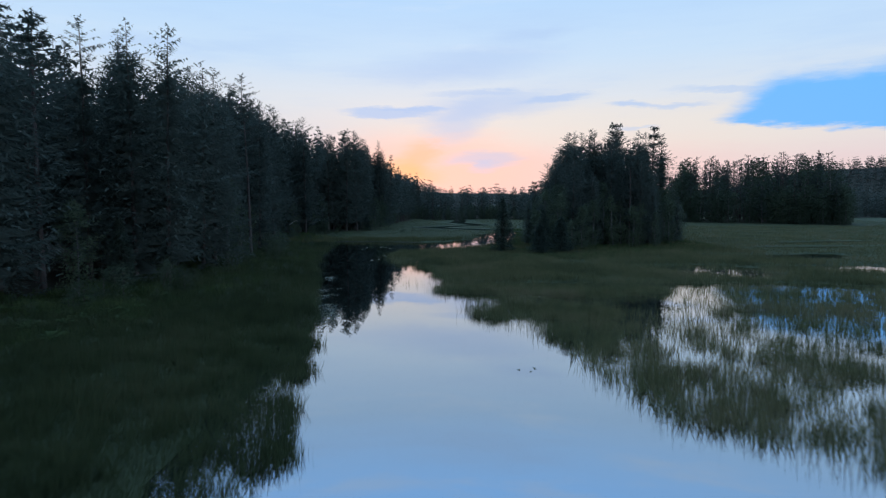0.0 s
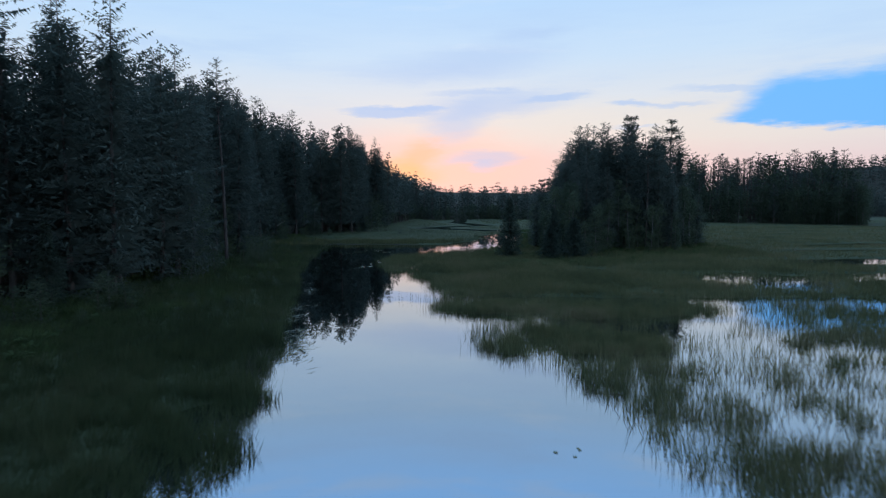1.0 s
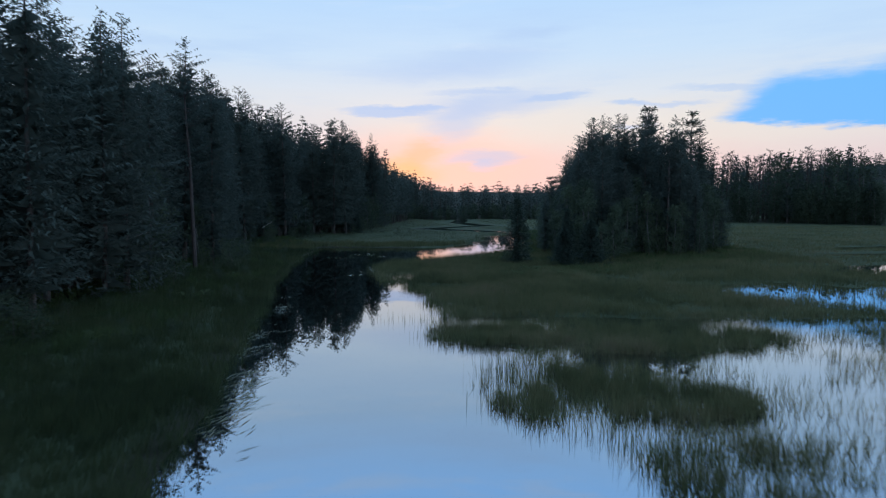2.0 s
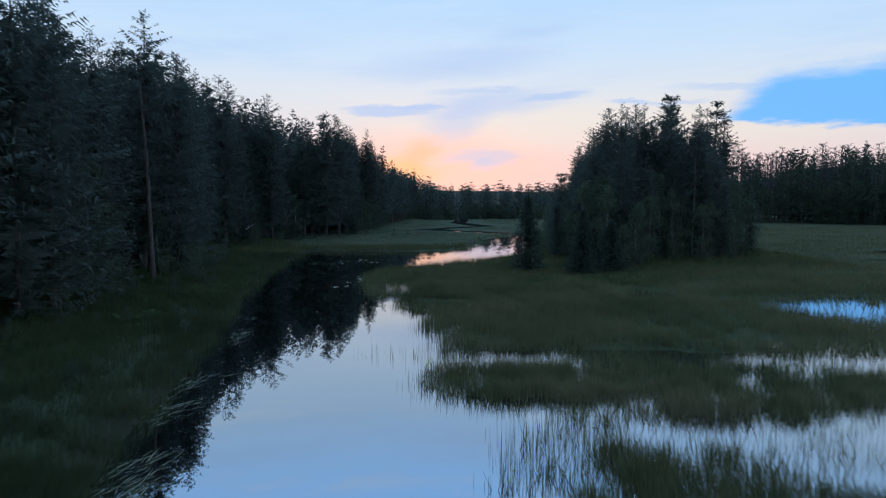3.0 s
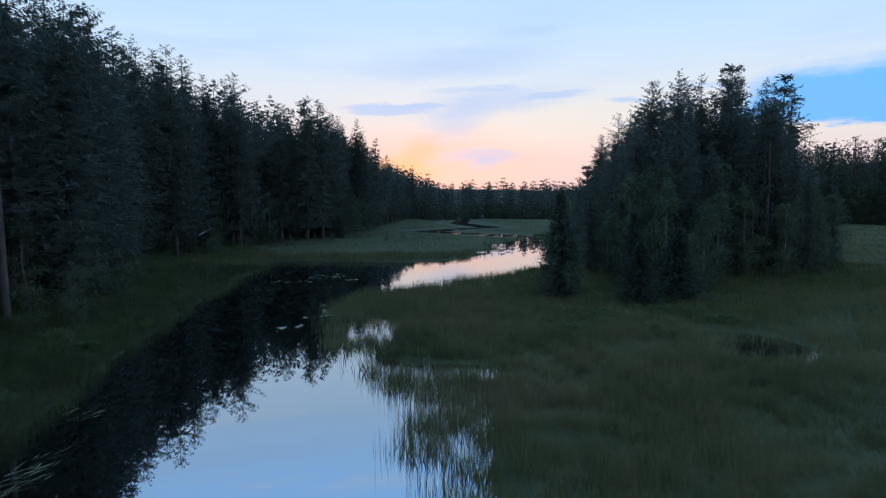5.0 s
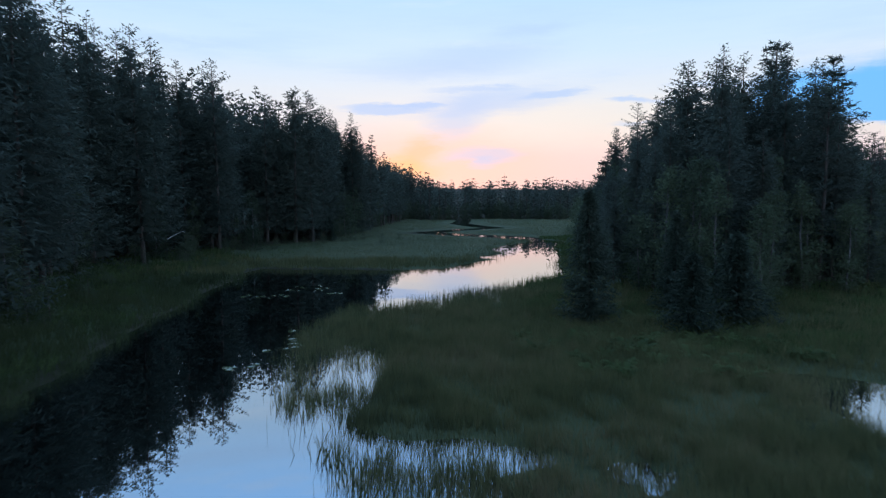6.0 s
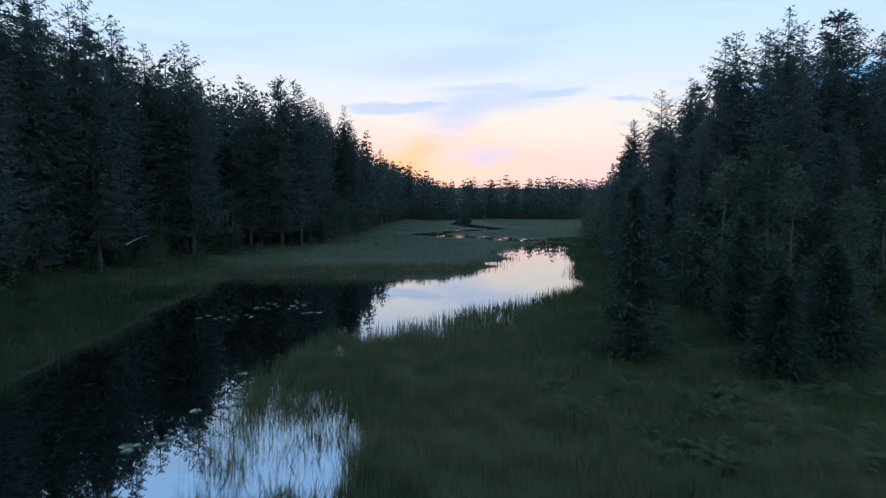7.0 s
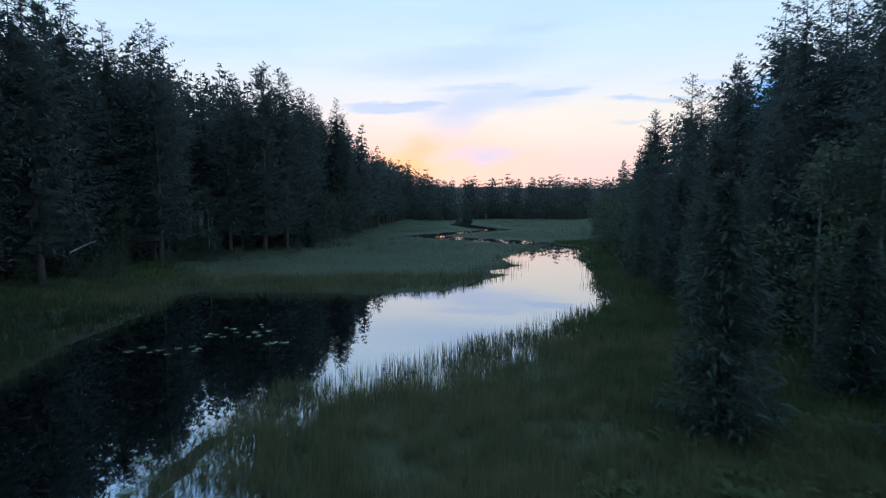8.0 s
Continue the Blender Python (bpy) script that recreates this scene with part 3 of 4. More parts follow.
def bough(shape, r, root, way, length, rise, sag, twig, gap):
    """A bough that sags and lifts its tip again, feathered on both sides with slender hanging twigs."""
    side = Vector((-way.y, way.x, 0)).normalized()
    steps = max(2, int(length / gap))

    def at(u):
        return root + way * (length * u) + Vector((0, 0, length * (rise * u - sag * math.sin(math.pi * min(1.0, 0.15 + 0.85 * u)))))
    for i in range(steps):
        u = (i + r.random()) / steps
        p, q = at(u), at(min(1.04, u + 0.62 * gap / length))
        for sign in (-1, 1):
            w = twig * (1.1 - 0.45 * u) * r.uniform(0.55, 1.25)
            shape.tri(p, q, p + side * (sign * w * 0.8) + way * (w * r.uniform(0.1, 0.8)) + Vector((0, 0, w * r.uniform(-0.75, 0.2))))
    shape.tri(at(0.9) + side * 0.04, at(0.9) - side * 0.04, at(1.0) + way * (0.5 * twig) + Vector((0, 0, 0.25 * twig)))


def spruce(seed, reach=2.6, full=1.6, skirt=0.05, gaps=0.08, gap=0.18, every=0.52, boughs=7, twig=0.58, sprays=2400, inner=4, open_top=0.7):
    """A spruce in whorls of feathered boughs; full: how broad its shoulders are, open_top: where the crown turns airy."""
    r = random.Random(seed)
    crown, trunk = Shape(), Shape()
    trunk.tube([(0, 0, -0.6), (0, 0, 0.4), (0.05, 0, 10), (0, 0, TREE * 0.985)], [0.30, 0.22, 0.14, 0.015])
    lobes = [(r.uniform(0, 6.3), r.uniform(0.15, 0.6), r.randint(1, 3)) for _ in range(3)]

    def reach_at(t):
        return 0.17 + reach * (1 - math.exp(-full * (1 - t))) / (1 - math.exp(-full)) * (0.82 if t < 0.1 else 1.0)

    def uneven(a, z):
        return 1 + 0.15 * sum(math.sin(k * a + p + q * z) for p, q, k in lobes)

    z = TREE * skirt
    while z < TREE * 0.985:
        t = z / TREE
        airy = max(0.0, (t - open_top) / (1 - open_top))
        whorl = r.uniform(0.78, 1.12)
        for i in range(max(3, int(boughs * (1 - 0.10 * airy)))):
            if r.random() < gaps + 0.04 * airy:
                continue
            a = r.uniform(0, 2 * math.pi)
            way = Vector((math.cos(a), math.sin(a), 0))
            length = max(0.2, reach_at(t) * whorl * r.uniform(0.7, 1.15) * uneven(a, z))
            bough(crown, r, Vector((0, 0, z + r.uniform(-0.2, 0.2))), way, length, -0.10 + 0.62 * t * t, 0.22 * (1 - t), twig * min(1.0, 0.32 + 0.30 * length), gap)
        for i in range(inner if airy < 0.4 else 0):
            a = r.uniform(0, 2 * math.pi)
            way = Vector((math.cos(a), math.sin(a), 0)) * reach_at(t) * r.uniform(0.3, 0.62)
            crown.tri(Vector((0, 0, min(TREE, z + 0.4))), Vector((0, 0, z - 0.5)), Vector((0, 0, z - r.uniform(0, 0.5))) + way)
        z += every * (1.15 - 0.45 * t) * r.uniform(0.8, 1.25)
    # loose sprays that fill the crown between the boughs
    for i in range(sprays):
        t = skirt + (min(0.97, open_top + 0.17) - skirt) * r.random() ** 0.9
        a = r.uniform(0, 2 * math.pi)
        k = reach_at(t) * uneven(a, t * TREE) * r.uniform(0.35, 0.92)
        p = Vector((k * math.cos(a), k * math.sin(a), t * TREE - 0.15 * k))
        size = twig * r.uniform(0.35, 0.8)
        d = Vector((math.cos(a) + r.gauss(0, 0.6), math.sin(a) + r.gauss(0, 0.6), r.gauss(-0.2, 0.6))).normalized() * size * 1.3
        w = Vector((r.gauss(0, 1), r.gauss(0, 1), r.gauss(0, 0.7))).normalized() * size * 0.2
        crown.tri(p - w, p + w, p + d)
    return trunk, crown


def pine(seed, bare=0.4, limbs=46, brush=15, reach=2.5):
    """A pine: a bare lower trunk, upswept limbs in loose storeys, needles in brushes at their ends."""
    r = random.Random(seed)
    crown, trunk = Shape(), Shape()
    lean = r.uniform(-0.5, 0.5)
    trunk.tube([(0, 0, -0.6), (0, 0, 0.5), (lean * 0.6, 0, 11), (lean, 0.2, TREE * 0.985)], [0.30, 0.23, 0.17, 0.02])
    for i in range(limbs):
        t = (i + r.random()) / limbs
        z = TREE * (bare + (0.975 - bare) * (round(t * 9) / 9 * 0.6 + t * 0.4))
        far = (0.40 + reach * math.sin(math.pi * min(1, 0.38 + 0.58 * t))) * r.uniform(0.55, 1.15)
        a = r.uniform(0, 2 * math.pi)
        way = Vector((math.cos(a), math.sin(a), 0.10 + 0.55 * t))
        root = Vector((lean * z / TREE, 0, z))
        end = root + way * far
        trunk.tube([tuple(root), tuple((root + end) / 2 - Vector((0, 0, 0.1))), tuple(end)], [0.05, 0.035, 0.012], 3)
        for j in range(7):
            heart = root + (end - root) * (0.30 + 0.115 * j) + Vector((r.gauss(0, 0.26), r.gauss(0, 0.26), r.gauss(0.05, 0.12)))
            for k in range(brush):
                d = Vector((r.gauss(0, 1), r.gauss(0, 1), r.gauss(0.2, 0.5))).normalized() * r.uniform(0.2, 0.55)
                w = Vector((r.gauss(0, 1), r.gauss(0, 1), r.gauss(0, 1))).normalized() * 0.06
                crown.tri(heart + w, heart - w, heart + d)
    for k in range(26):
        d = Vector((r.gauss(0, 0.35), r.gauss(0, 0.35), r.uniform(0.2, 1.0))) * 0.7
        w = Vector((r.gauss(0, 1), r.gauss(0, 1), 0)).normalized() * 0.06
        top = Vector((lean, 0.2, TREE * (0.95 + 0.03 * r.random())))
        crown.tri(top + w, top - w, top + d)
    return trunk, crown


def birch(seed, low=0.15, wide=3.4, sprigs=60, leaves=10, size=1.0):
    """A leafy tree, also used small for willow and alder scrub."""
    r = random.Random(seed)
    crown, trunk = Shape(), Shape()
    bow = r.uniform(-0.8, 0.8)
    trunk.tube([(0, 0, -0.6), (0, 0, 0.5), (bow, 0.3, 10), (bow * 0.6, 0, TREE * 0.92)], [0.26, 0.20, 0.13, 0.02])
    for i in range(sprigs):
        t = r.uniform(0, 1) ** 1.15
        z = TREE * (low + (0.95 - low) * t)
        a = r.uniform(0, 2 * math.pi)
        reach = wide * (math.sin(math.pi * (0.12 + 0.85 * t)) ** 0.7) * r.uniform(0.45, 1.1)
        root = Vector((bow * min(1, z / 10), 0, z - 0.25 * reach))
        end = root + Vector((math.cos(a) * reach, math.sin(a) * reach, 0.55 * reach))
        if i < 22:
            trunk.tube([tuple(root), tuple(end)], [0.05, 0.012], 3)
        for j in range(4):
            heart = root + (end - root) * (0.4 + 0.21 * j)
            for k in range(leaves):
                p = heart + Vector((r.gauss(0, 0.6), r.gauss(0, 0.6), r.gauss(-0.1, 0.6))) * size
                d, w = (Vector((r.gauss(0, 1), r.gauss(0, 1), r.gauss(-0.2, 0.8))).normalized() * r.uniform(0.18, 0.42) * size for _ in range(2))
                crown.tri(p - d, p + d, p + w)
    return trunk, crown


KINDS = {
    "spruce": ("spruce_tree", [spruce(11, 3.3, 2.6), spruce(12, 3.6, 2.0, 0.06), spruce(13, 3.2, 3.4, 0.1, 0.12), spruce(14, 3.7, 2.8, 0.10, 0.14, open_top=0.64), spruce(15, 3.4, 3.8, 0.12, 0.18, open_top=0.60)], "spruce_bark", "spruce"),
    "back": ("spruce_tree", [spruce(16, 3.5, 2.4, 0.2, 0.1, 0.54, 0.88, 6, 1.0, 340, 4), spruce(17, 3.8, 1.9, 0.24, 0.1, 0.54, 0.88, 6, 1.0, 340, 4), spruce(18, 3.4, 3.2, 0.2, 0.1, 0.54, 0.88, 6, 1.0, 340, 4)], "spruce_bark", "spruce"),
    "far": ("spruce_tree", [spruce(61, 4.4, 2.4, 0.03, 0.1, 1.5, 2.2, 4, 1.9, 150, 2), spruce(62, 4.0, 1.8, 0.03, 0.1, 1.5, 2.2, 4, 1.9, 150, 2), spruce(63, 4.8, 3.2, 0.03, 0.1, 1.5, 2.2, 4, 1.9, 150, 2)], "spruce_bark", "spruce"),
    "speck": ("spruce_tree", [spruce(64, 4.6, 1.6, 0.03, 0.1, 4.0, 4.6, 4, 3.4, 8, 3), spruce(65, 5.2, 2.6, 0.03, 0.1, 4.0, 4.6, 4, 3.4, 8, 3)], "spruce_bark", "spruce"),
    "young": ("spruce_tree", [spruce(21, 5.6, 0.25, 0.02, 0.04, 0.40, 0.62, 10, 1.15, 2600, 6, 0.9), spruce(22, 8.6, 0.5, 0.02, 0.04, 0.6, 0.8, 10, 1.7, 2600, 5, 0.95)], "spruce_bark", "young"),
    "pine": ("pine_tree", [pine(31, 0.24, 66, 12, 3.0), pine(32, 0.20, 70, 12, 3.2), pine(33, 0.32, 60, 12, 3.4)], "pine_bark", "pine"),
    "grove": ("pine_tree", [pine(34, 0.2, 34, 4, 3.4), pine(35, 0.3, 30, 4, 3.8)], "pine_bark", "pine"),
    "birch": ("birch_tree", [birch(41, 0.04, 3.2), birch(42, 0.03, 4.2), birch(43, 0.06, 3.4), birch(44, 0.02, 5.0)], "birch_bark", "leaf"),
    "scrub": ("birch_tree", [birch(45, 0.02, 5.0, 34, 7, 1.7), birch(46, 0.04, 4.0, 34, 7, 1.7)], "birch_bark", "leaf"),
    "bush": ("willow_bush", [birch(51, 0.02, 8.5, 34, 6, 1.7), birch(52, 0.0, 10.0, 34, 6, 1.7)], "spruce_bark", "leaf"),
}
first = {}


def plant(kind, x, y, tall, label, group, variant=None):
    """One tree of that kind with its trunk and crown, standing on the ground."""
    name, shapes, bark_name, leaf_name = KINDS[kind]
    v = random.randrange(len(shapes)) if variant is None else variant
    z = float(height(np.array([x]), np.array([y]))[0]) - 0.05
    k = tall / TREE
    turn = pose(x, y, z, random.uniform(-1.5, 1.5), random.uniform(-1.5, 1.5), random.uniform(0, 360))
    if (kind, v) not in first:
        thing = new(name)
        thing.empty_display_size = 0.5
        for part_name, shape, mat in (("trunk", shapes[v][0], bark_name), ("crown", shapes[v][1], leaf_name)):
            part = new(part_name, shape.mesh(part_name, MAT[mat], part_name == "trunk"))
            part.parent = thing
        thing.matrix_basis = turn @ Matrix.Scale(k, 4)
        first[kind, v] = (thing, k)
    else:
        proto, k0 = first[kind, v]
        thing = copy_thing(proto, turn @ Matrix.Scale(k / k0, 4))
    return tagged(thing, label, {"bush": "bush"}.get(kind, "tree"), group)


MASSES, arrays = {}, {}


def amass(name, kind, x, y, tall):
    """Notes a tree that stands too deep in the woods to be told apart; gathered() joins them."""
    turn = pose(x, y, 0, random.uniform(-2, 2), random.uniform(-2, 2), random.uniform(0, 360))
    MASSES.setdefault(name, []).append((kind, random.randrange(len(KINDS[kind][1])), turn, tall / TREE))


def gathered(name, label):
    """One mass of trees out of those noted under that name."""
    spots = MASSES[name]
    zs = height(np.array([m.translation.x for _, _, m, _ in spots]), np.array([m.translation.y for _, _, m, _ in spots]))
    verts, faces, slots, base, mats = [], [], [], 0, []
    for (kind, v, m, k), z in zip(spots, zs):
        for shape, mat in zip(KINDS[kind][1][v], KINDS[kind][2:]):
            if mat not in mats:
                mats.append(mat)
            turn = np.array(m.to_3x3()) * k
            if shape not in arrays:
                arrays[shape] = np.array(shape.v), np.array(shape.f)
            points, corners = arrays[shape]
            verts.append(points @ turn.T + np.array((m.translation.x, m.translation.y, z - 0.1)))
            faces.append(corners + base)
            slots.append(np.full(len(corners), mats.index(mat), np.int32))
            base += len(points)
    ob = mesh_object(name, np.concatenate(verts), np.concatenate(faces), MAT[mats[0]])
    for mat in mats[1:]:
        ob.data.materials.append(MAT[mat])
    ob.data.polygons.foreach_set("material_index", np.concatenate(slots))
    return tagged(ob, label, "woods", kind="stuff")


SPOTS = []


def room(x, y, gap):
    """Whether a tree may stand there, gap metres from all others; notes it if so."""
    if any((x - a) ** 2 + (y - b) ** 2 < gap * gap for a, b in SPOTS):
        return False
    SPOTS.append((x, y))
    return True


DARK = "tall dark spruce at the edge of the woods"
PINE = "tall pine with a bare trunk and ragged crown"
# the lone spruce by the shore and the young trees before the wooded knoll
plant("young", 8.4, 87.2, 8.2, "lone dark young spruce standing in the marsh by the river", "young trees by the knoll", 0)
SPOTS.append((8.4, 87.2))
for x, y, tall, shape in ((13.2, 84.4, 4.6, 1), (14.6, 90.5, 6.5, 0), (16.6, 86.4, 5.4, 1)):
    plant("young", x, y, tall, "small young spruce in tall grass below the knoll", "young trees by the knoll", shape)
    SPOTS.append((x, y))
# the wooded knoll on the east side
KNOLL = "dark spruce crowded on the wooded knoll"
for kind, x, y, tall in (("spruce", 20.8, 105, 19.5), ("spruce", 23.4, 106, 19.6), ("spruce", 25.6, 108, 19.8), ("spruce", 28.6, 106.5, 21.2), ("spruce", 26.4, 112, 21.0), ("pine", 30.6, 108, 21.2), ("spruce", 32.6, 113, 21.2),
                         ("spruce", 34.6, 109.5, 20.6), ("spruce", 37, 112, 20.6), ("pine", 38.4, 114, 21.4), ("spruce", 40.6, 117, 20.6), ("spruce", 42.2, 121, 18.0)):
    plant(kind, x, y, tall - 0.6, KNOLL if kind == "spruce" else "tall pine with an open crown on the wooded knoll", "knoll trees")
    SPOTS.append((x, y))
for _ in range(5200):
    x, y = random.uniform(10, 50), (random.uniform(82, 140) if random.random() < 0.7 else random.uniform(140, 222))
    d = float(knoll_depth(np.array([x]), np.array([y]))[0])
    if d < 0 or not room(x, y, 2.2 if d < 4.5 and y < 125 else 2.6 if y < 125 else 4.0):
        continue
    rim = min(1.0, d / 5.5)
    if d < 4.6 and random.random() < 0.72:
        plant("birch" if y < 122 else "scrub", x, y, random.uniform(4.5, 8) + d * 0.8, "dark leafy birch at the foot of the knoll", "knoll birches")
    else:
        tall = (8.5 + 10.6 * rim) * random.uniform(0.84, 1.04) * (0.85 if y > 150 else 1)
        if y > 150 or (d > 8 and y > 115):
            amass("knoll_woods", "back", x, y, tall)
        elif random.random() < 0.14:
            plant("pine", x, y, tall, "tall pine with an open crown on the wooded knoll", "knoll trees")
        else:
            plant("spruce", x, y, tall, KNOLL, "knoll trees")
# the west woods: a close front, then rows behind
for _ in range(7500):
    y = random.uniform(12, 300)
    deep = random.uniform(0, 1) ** 1.4 * (24 if y < 160 else 30)
    x = float(west_front(y)) - deep
    if not room(x, y, 2.9 if deep < 5 else (3.9 if y < 220 else 4.8)):
        continue
    tall = float(np.interp(y, [20, 50, 70, 90, 112, 130, 175, 203, 206, 260, 300], [21.2, 20.9, 21.4, 23.4, 26.4, 26.0, 25.8, 22, 20.5, 19.5, 18.5])) * random.uniform(0.9, 1.06)
    if deep < 1.6 and random.random() < 0.38:
        plant("birch" if y < 150 else "scrub", x, y, random.uniform(4, 10), "leafy birch before the dark spruce woods", "west birches")
    elif deep > 7 or y > 200:
        amass("west_woods", "back", x, y, tall)
    elif deep < 4 and random.random() < 0.2:
        plant("young", x, y, random.uniform(4, 9), "half-grown spruce at the edge of the woods", "west woods", 0)
    elif random.random() < 0.16:
        plant("pine", x, y, tall * 0.94, PINE, "west woods")
    else:
        plant("spruce", x, y, tall, DARK, "west woods")

# the woods behind and round about


def behind_west(r):
    y = r.uniform(-40, 420)
    return float(west_front(y)) - 30 - r.uniform(0, 50), y


def valley_end(r):
    x = r.uniform(-60, 330)
    return x, float(far_front(x)) + 1 + 70 * r.random() ** 1.7


def in_clump(r):
    while True:
        x, y = r.uniform(94, 160), r.uniform(210, 300)
        if inside(np.array([x]), np.array([y]), CLUMP)[0]:
            return x, y


r = random.Random(5)
for _ in range(130):
    amass("west_woods", "far", *behind_west(r), r.uniform(15, 21))
for _ in range(640):
    x, y = valley_end(r)
    amass("far_woods", "far", x, y, r.uniform(13.5, 18) + (1.5 if r.random() < 0.04 else 0) + 5 * float(smooth(-x, -5, 25)))
for _ in range(160):
    y = r.uniform(345, 470)
    amass("far_woods", "far", y * r.uniform(0.55, 0.84), y, r.uniform(7, 10.5))
for _ in range(800):
    y = r.uniform(560, 980)
    amass("hill_woods", "speck", y * r.uniform(0.44, 0.90), y, r.uniform(12, 19))
r = random.Random(77)
planted = 0
while planted < 130:
    x, y = in_clump(r)
    if room(x, y, 3.6):
        planted += 1
        d = float(to_line(np.array([x]), np.array([y]), CLUMP, True)[0])
        if d < 3 and y < 245 and r.random() < 0.5:
            plant("scrub", x, y, r.uniform(9, 15), "leafy birch at the foot of the grove", "grove birches")
        else:
            amass("grove", ("scrub", "grove", "back")[r.randrange(3)] if d < 6 else ("grove", "back")[r.random() < 0.4], x, y, r.uniform(23.5, 28.0) * min(1, 0.62 + d / 15))
fringe = 0
while fringe < 80:
    x, y = in_clump(r)
    if float(to_line(np.array([x]), np.array([y]), CLUMP, True)[0]) < 2.6 and y < 262:
        fringe += 1
        amass("grove", "scrub", x, y, r.uniform(7, 15))
for i in range(64):
    x = r.uniform(-12, 66)
    plant("scrub", x, float(far_front(x)) - r.uniform(0.5, 6), r.uniform(4, 8), "pale leafy birch before the far woods", "far birches")
# willow and birch scrub along the foot of the woods
for i in range(95):
    y = r.uniform(26, 165)
    x = float(west_front(y)) + r.uniform(-0.5, 4.2)
    plant("bush", x, y, r.uniform(0.8, 3.2), "low leafy willow bush on the grassy bank", "bank bushes")
for mass, text in (("knoll_woods", "dark spruces packed in the middle of the knoll"), ("west_woods", "deep dark spruce woods on the rising west side"), ("grove", "dark grove of spruce and pine out in the marsh"),
                   ("far_woods", "dark far spruce woods closing the valley"), ("hill_woods", "distant wooded hill, blue in the dusk")):
    gathered(mass, text)

# ---- ferns ----


def fern(seed):
    """Arching fronds round a crown, each a rib with paired leaflets."""
    r = random.Random(seed)
    shape = Shape()
    for i in range(11):
        a = i * 0.571 * 2 + r.uniform(-0.3, 0.3)
        long, rise = r.uniform(0.5, 0.85), r.uniform(0.45, 0.8)
        out, side = Vector((math.cos(a), math.sin(a), 0)), Vector((-math.sin(a), math.cos(a), 0))

        def at(t):
            return out * (long * t) + Vector((0, 0, rise * t * (1.55 - t)))
        for j in range(7):
            t0, t1 = j / 7, (j + 1) / 7
            w = 0.15 * math.sin(math.pi * (0.12 + 0.85 * t0)) * r.uniform(0.8, 1.2)
            for sign in (-1, 1):
                shape.tri(at(t0), at(t1), at(t1 * 0.97 + 0.03) + side * (sign * w) - Vector((0, 0, 0.25 * w)))
    return shape


FERNS = [fern(i).mesh("fern", MAT["lush"]) for i in (71, 72, 73, 74)]
r = random.Random(19)
planted = 0
while planted < 190:
    if planted < 125:
        x, y = r.uniform(3, 20), r.uniform(74, 92)
        fits = math.hypot((x - 11) / 7.5, (y - 82) / 6.5) < 1 and float(knoll_depth(np.array([x]), np.array([y]))[0]) < 1.5
    else:
        y = r.uniform(30, 75)
        x = float(west_front(y)) + r.uniform(0, 7)
        fits = True
    if not fits or float(shore(np.array([x]), np.array([y]))[0]) < 1.0 or r.random() > 0.5 + 0.5 * float(wobble(np.array([x]), np.array([y]), 4.0, 81)[0]):
        continue
    planted += 1
    ob = new("fern", FERNS[planted % 4])
    ob.matrix_basis = pose(x, y, float(height(np.array([x]), np.array([y]))[0]) - 0.03, r.uniform(-6, 6), r.uniform(-6, 6), r.uniform(0, 360)) @ Matrix.Scale(r.uniform(0.6, 1.25), 4)
    tagged(ob, "green fern with arching fronds on the damp bank", "fern", "ferns")

# knee-high scrub and tussocks between the woods and the water
for i in range(120):
    y = r.uniform(40, 128)
    x = float(west_front(y)) + 2.5 + 8.5 * r.random() ** 1.3
    if float(shore(np.array([x]), np.array([y]))[0]) > 0.8:
        plant("bush", x, y, r.uniform(0.45, 1.3), "knee-high leafy scrub on the damp west bank", "bank scrub")

# low bushes out in the far meadow
for x, y, tall in ((-3.3, 175, 1.3), (1.8, 183, 1.1), (-5.5, 184, 1.0), (-9, 172, 1.4), (5.5, 196, 1.0), (-11, 160, 1.8), (31, 205, 1.6)):
    plant("bush", x, y, tall, "small dark bush standing alone in the far meadow", "meadow bushes")


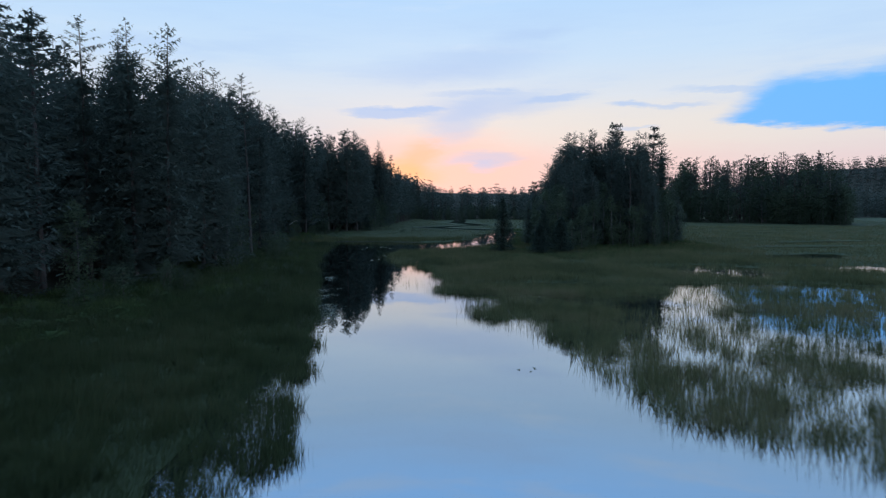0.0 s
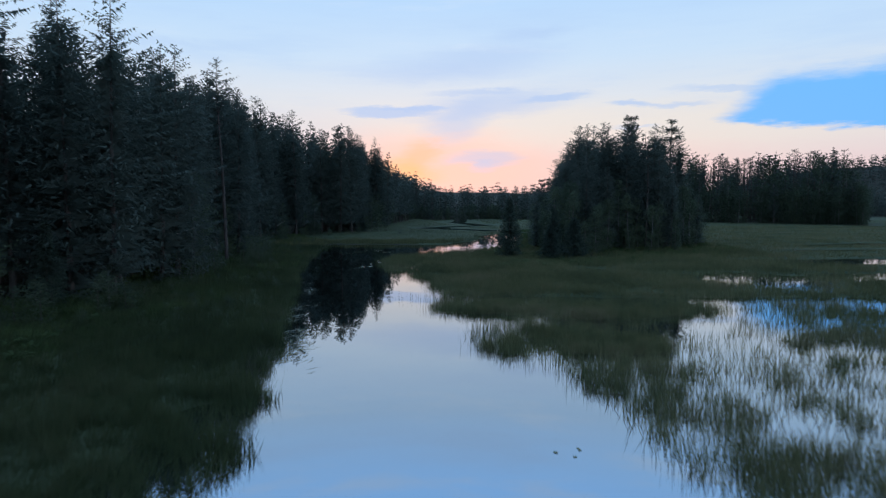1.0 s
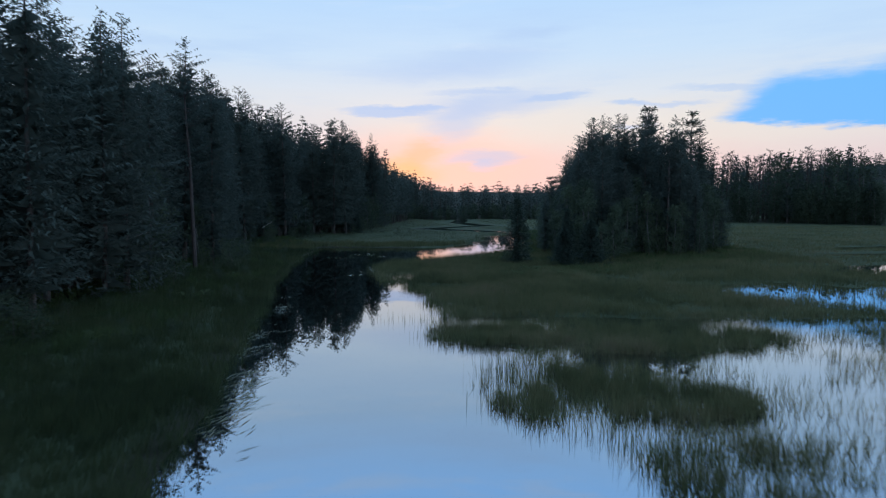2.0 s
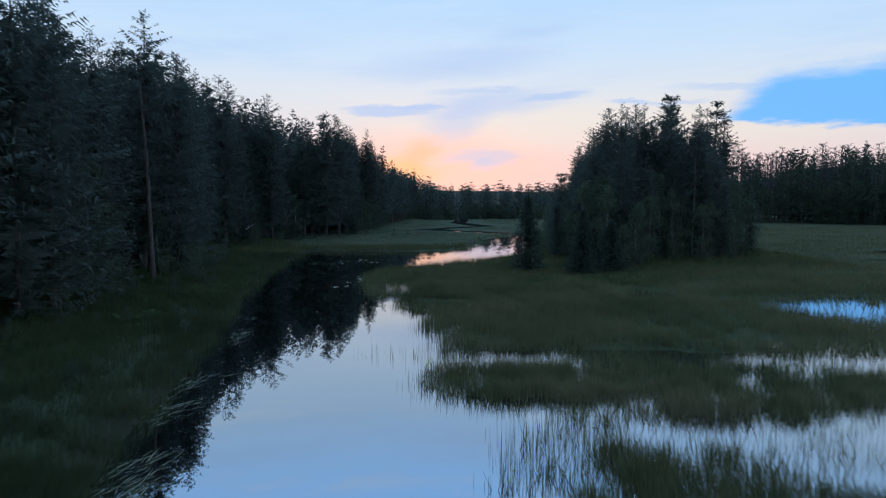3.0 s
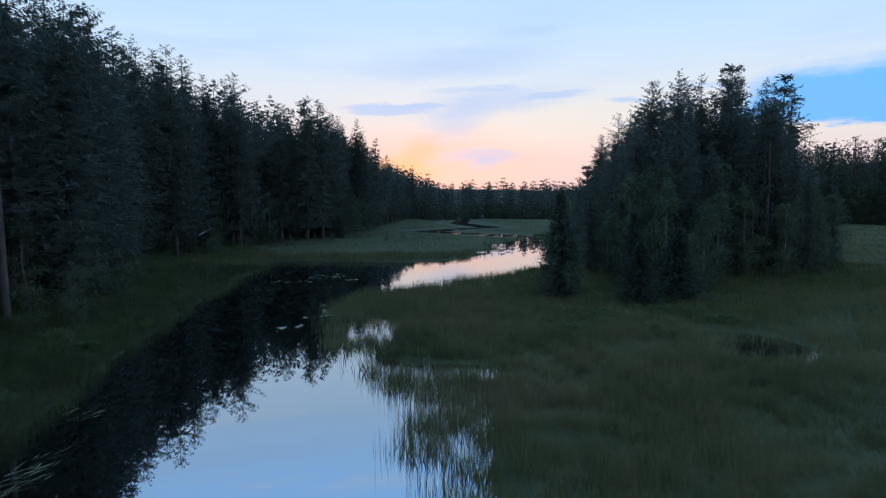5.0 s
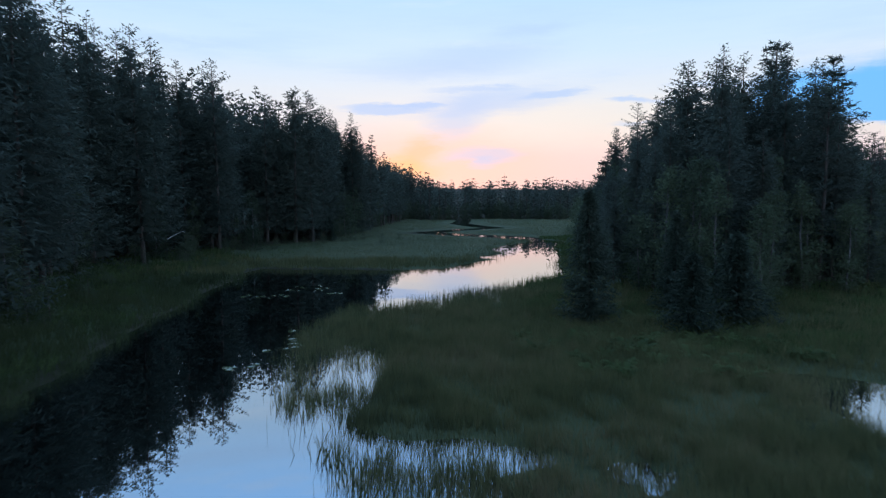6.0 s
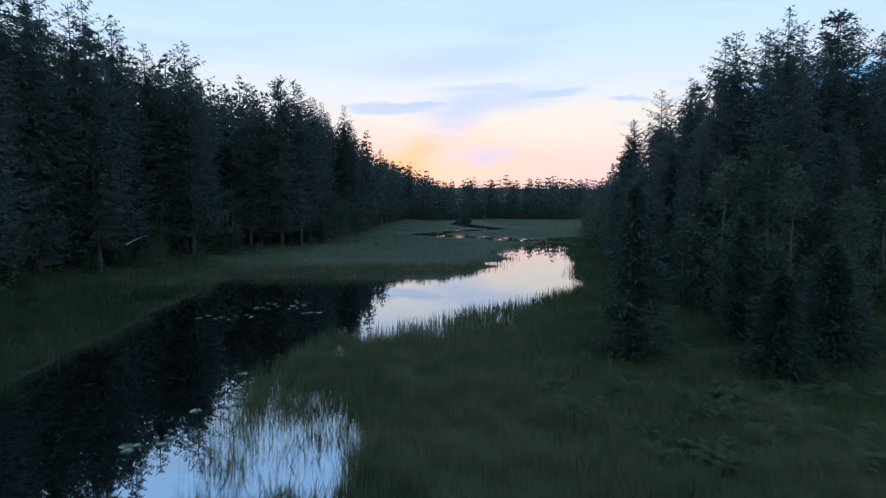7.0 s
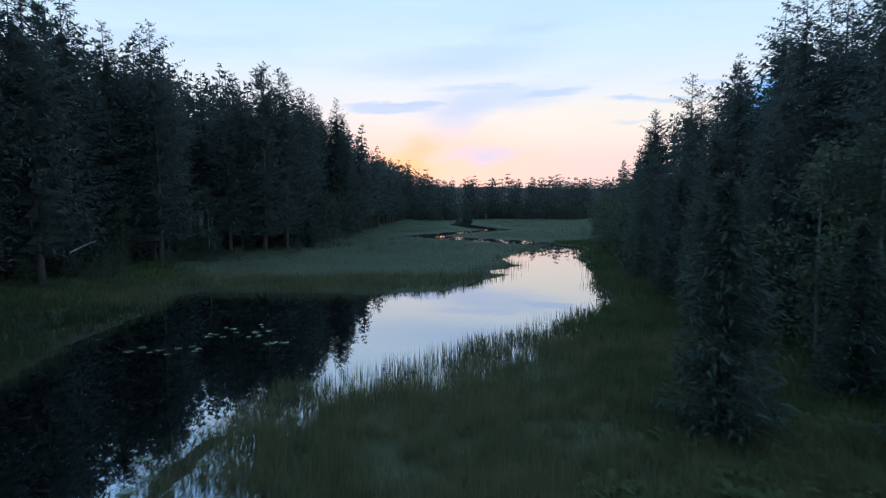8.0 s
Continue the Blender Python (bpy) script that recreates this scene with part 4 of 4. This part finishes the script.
def dead_limb(x, y, z, turn, long):
    """A bare, bleached limb that lies caught in the trees, with a few broken twigs."""
    r = random.Random(int(turn))
    thing = new("dead_limb")
    stem = Shape()
    line = [(long * t, 0.12 * long * math.sin(2.2 * t), 0.16 * long * t) for t in (0, 0.25, 0.5, 0.75, 1)]
    stem.tube([(p[2] * 0.3, p[1], p[0]) for p in line], [0.06, 0.05, 0.04, 0.03, 0.012], 6)
    part = new("stem", stem.mesh("stem", MAT["dead"], True))
    part.parent = thing
    for t in (0.35, 0.55, 0.7, 0.85):
        twig = Shape()
        a, k = r.uniform(0, 6.3), long * r.uniform(0.12, 0.25)
        twig.tube([(0.05 * t * long, 0.2 * t, t * long), (0.05 * t * long + k * math.cos(a), k * math.sin(a), t * long + 0.5 * k)], [0.02, 0.006], 4)
        part = new("twig", twig.mesh("twig", MAT["dead"], True))
        part.parent = thing
    thing.matrix_basis = pose(x, y, z, 0, 68, turn)
    return tagged(thing, "bare bleached limb caught in the spruce boughs", "dead branch", "dead limbs")


for x, y, z, turn, long in ((-24.5, 62, 4.2, 20, 3.2), (-31.5, 100, 5.0, 335, 3.6), (-30.0, 118, 3.4, 60, 2.6)):
    dead_limb(x, y, z, turn, long)

# ---- lily pads ----


def lily_pad(x, y, size, turn, label):
    """A round floating leaf with a notch, a little thickness and an upturned rim."""
    bm = bmesh.new()
    ring = []
    for i in range(15):
        a = radians(14 + i * 332 / 14)
        k = size * (1 + 0.06 * math.sin(3 * a + turn))
        ring.append(bm.verts.new((k * math.cos(a), k * math.sin(a) * 0.9, 0.012 + 0.01 * math.sin(2 * a))))
    mid = bm.verts.new((size * 0.08, 0, 0.004))
    for a, b in zip(ring, ring[1:]):
        bm.faces.new((mid, a, b))
    low = bmesh.ops.extrude_face_region(bm, geom=bm.faces[:])["geom"]
    for v in low:
        if isinstance(v, bmesh.types.BMVert):
            v.co.z -= 0.012
    bmesh.ops.recalc_face_normals(bm, faces=bm.faces[:])
    me = bpy.data.meshes.new("lily_pad")
    bm.to_mesh(me)
    bm.free()
    me.materials.append(MAT["lily"])
    ob = new("lily_pad", me)
    ob.matrix_basis = pose(x, y, 0.008, 0, 0, turn * 57)
    return tagged(ob, label, "lily pad", "lily pads")


r = random.Random(8)
for cx, cy, sx, sy, count in ((-11.4, 103, 1.8, 1.6, 16), (-13.6, 99.0, 2.2, 1.0, 9), (-9.2, 100.8, 0.8, 0.5, 4), (-9.0, 78.4, 0.7, 0.5, 5), (-7.9, 84, 0.8, 2.2, 12), (3.5, 25.7, 0.45, 0.4, 4)):
    for _ in range(count):
        lily_pad(cx + r.gauss(0, sx * 0.6), cy + r.gauss(0, sy * 0.6), r.uniform(0.13, 0.26) * (0.3 if cy < 30 else 1), r.uniform(0, 6), "flat green lily pad floating on dark water")
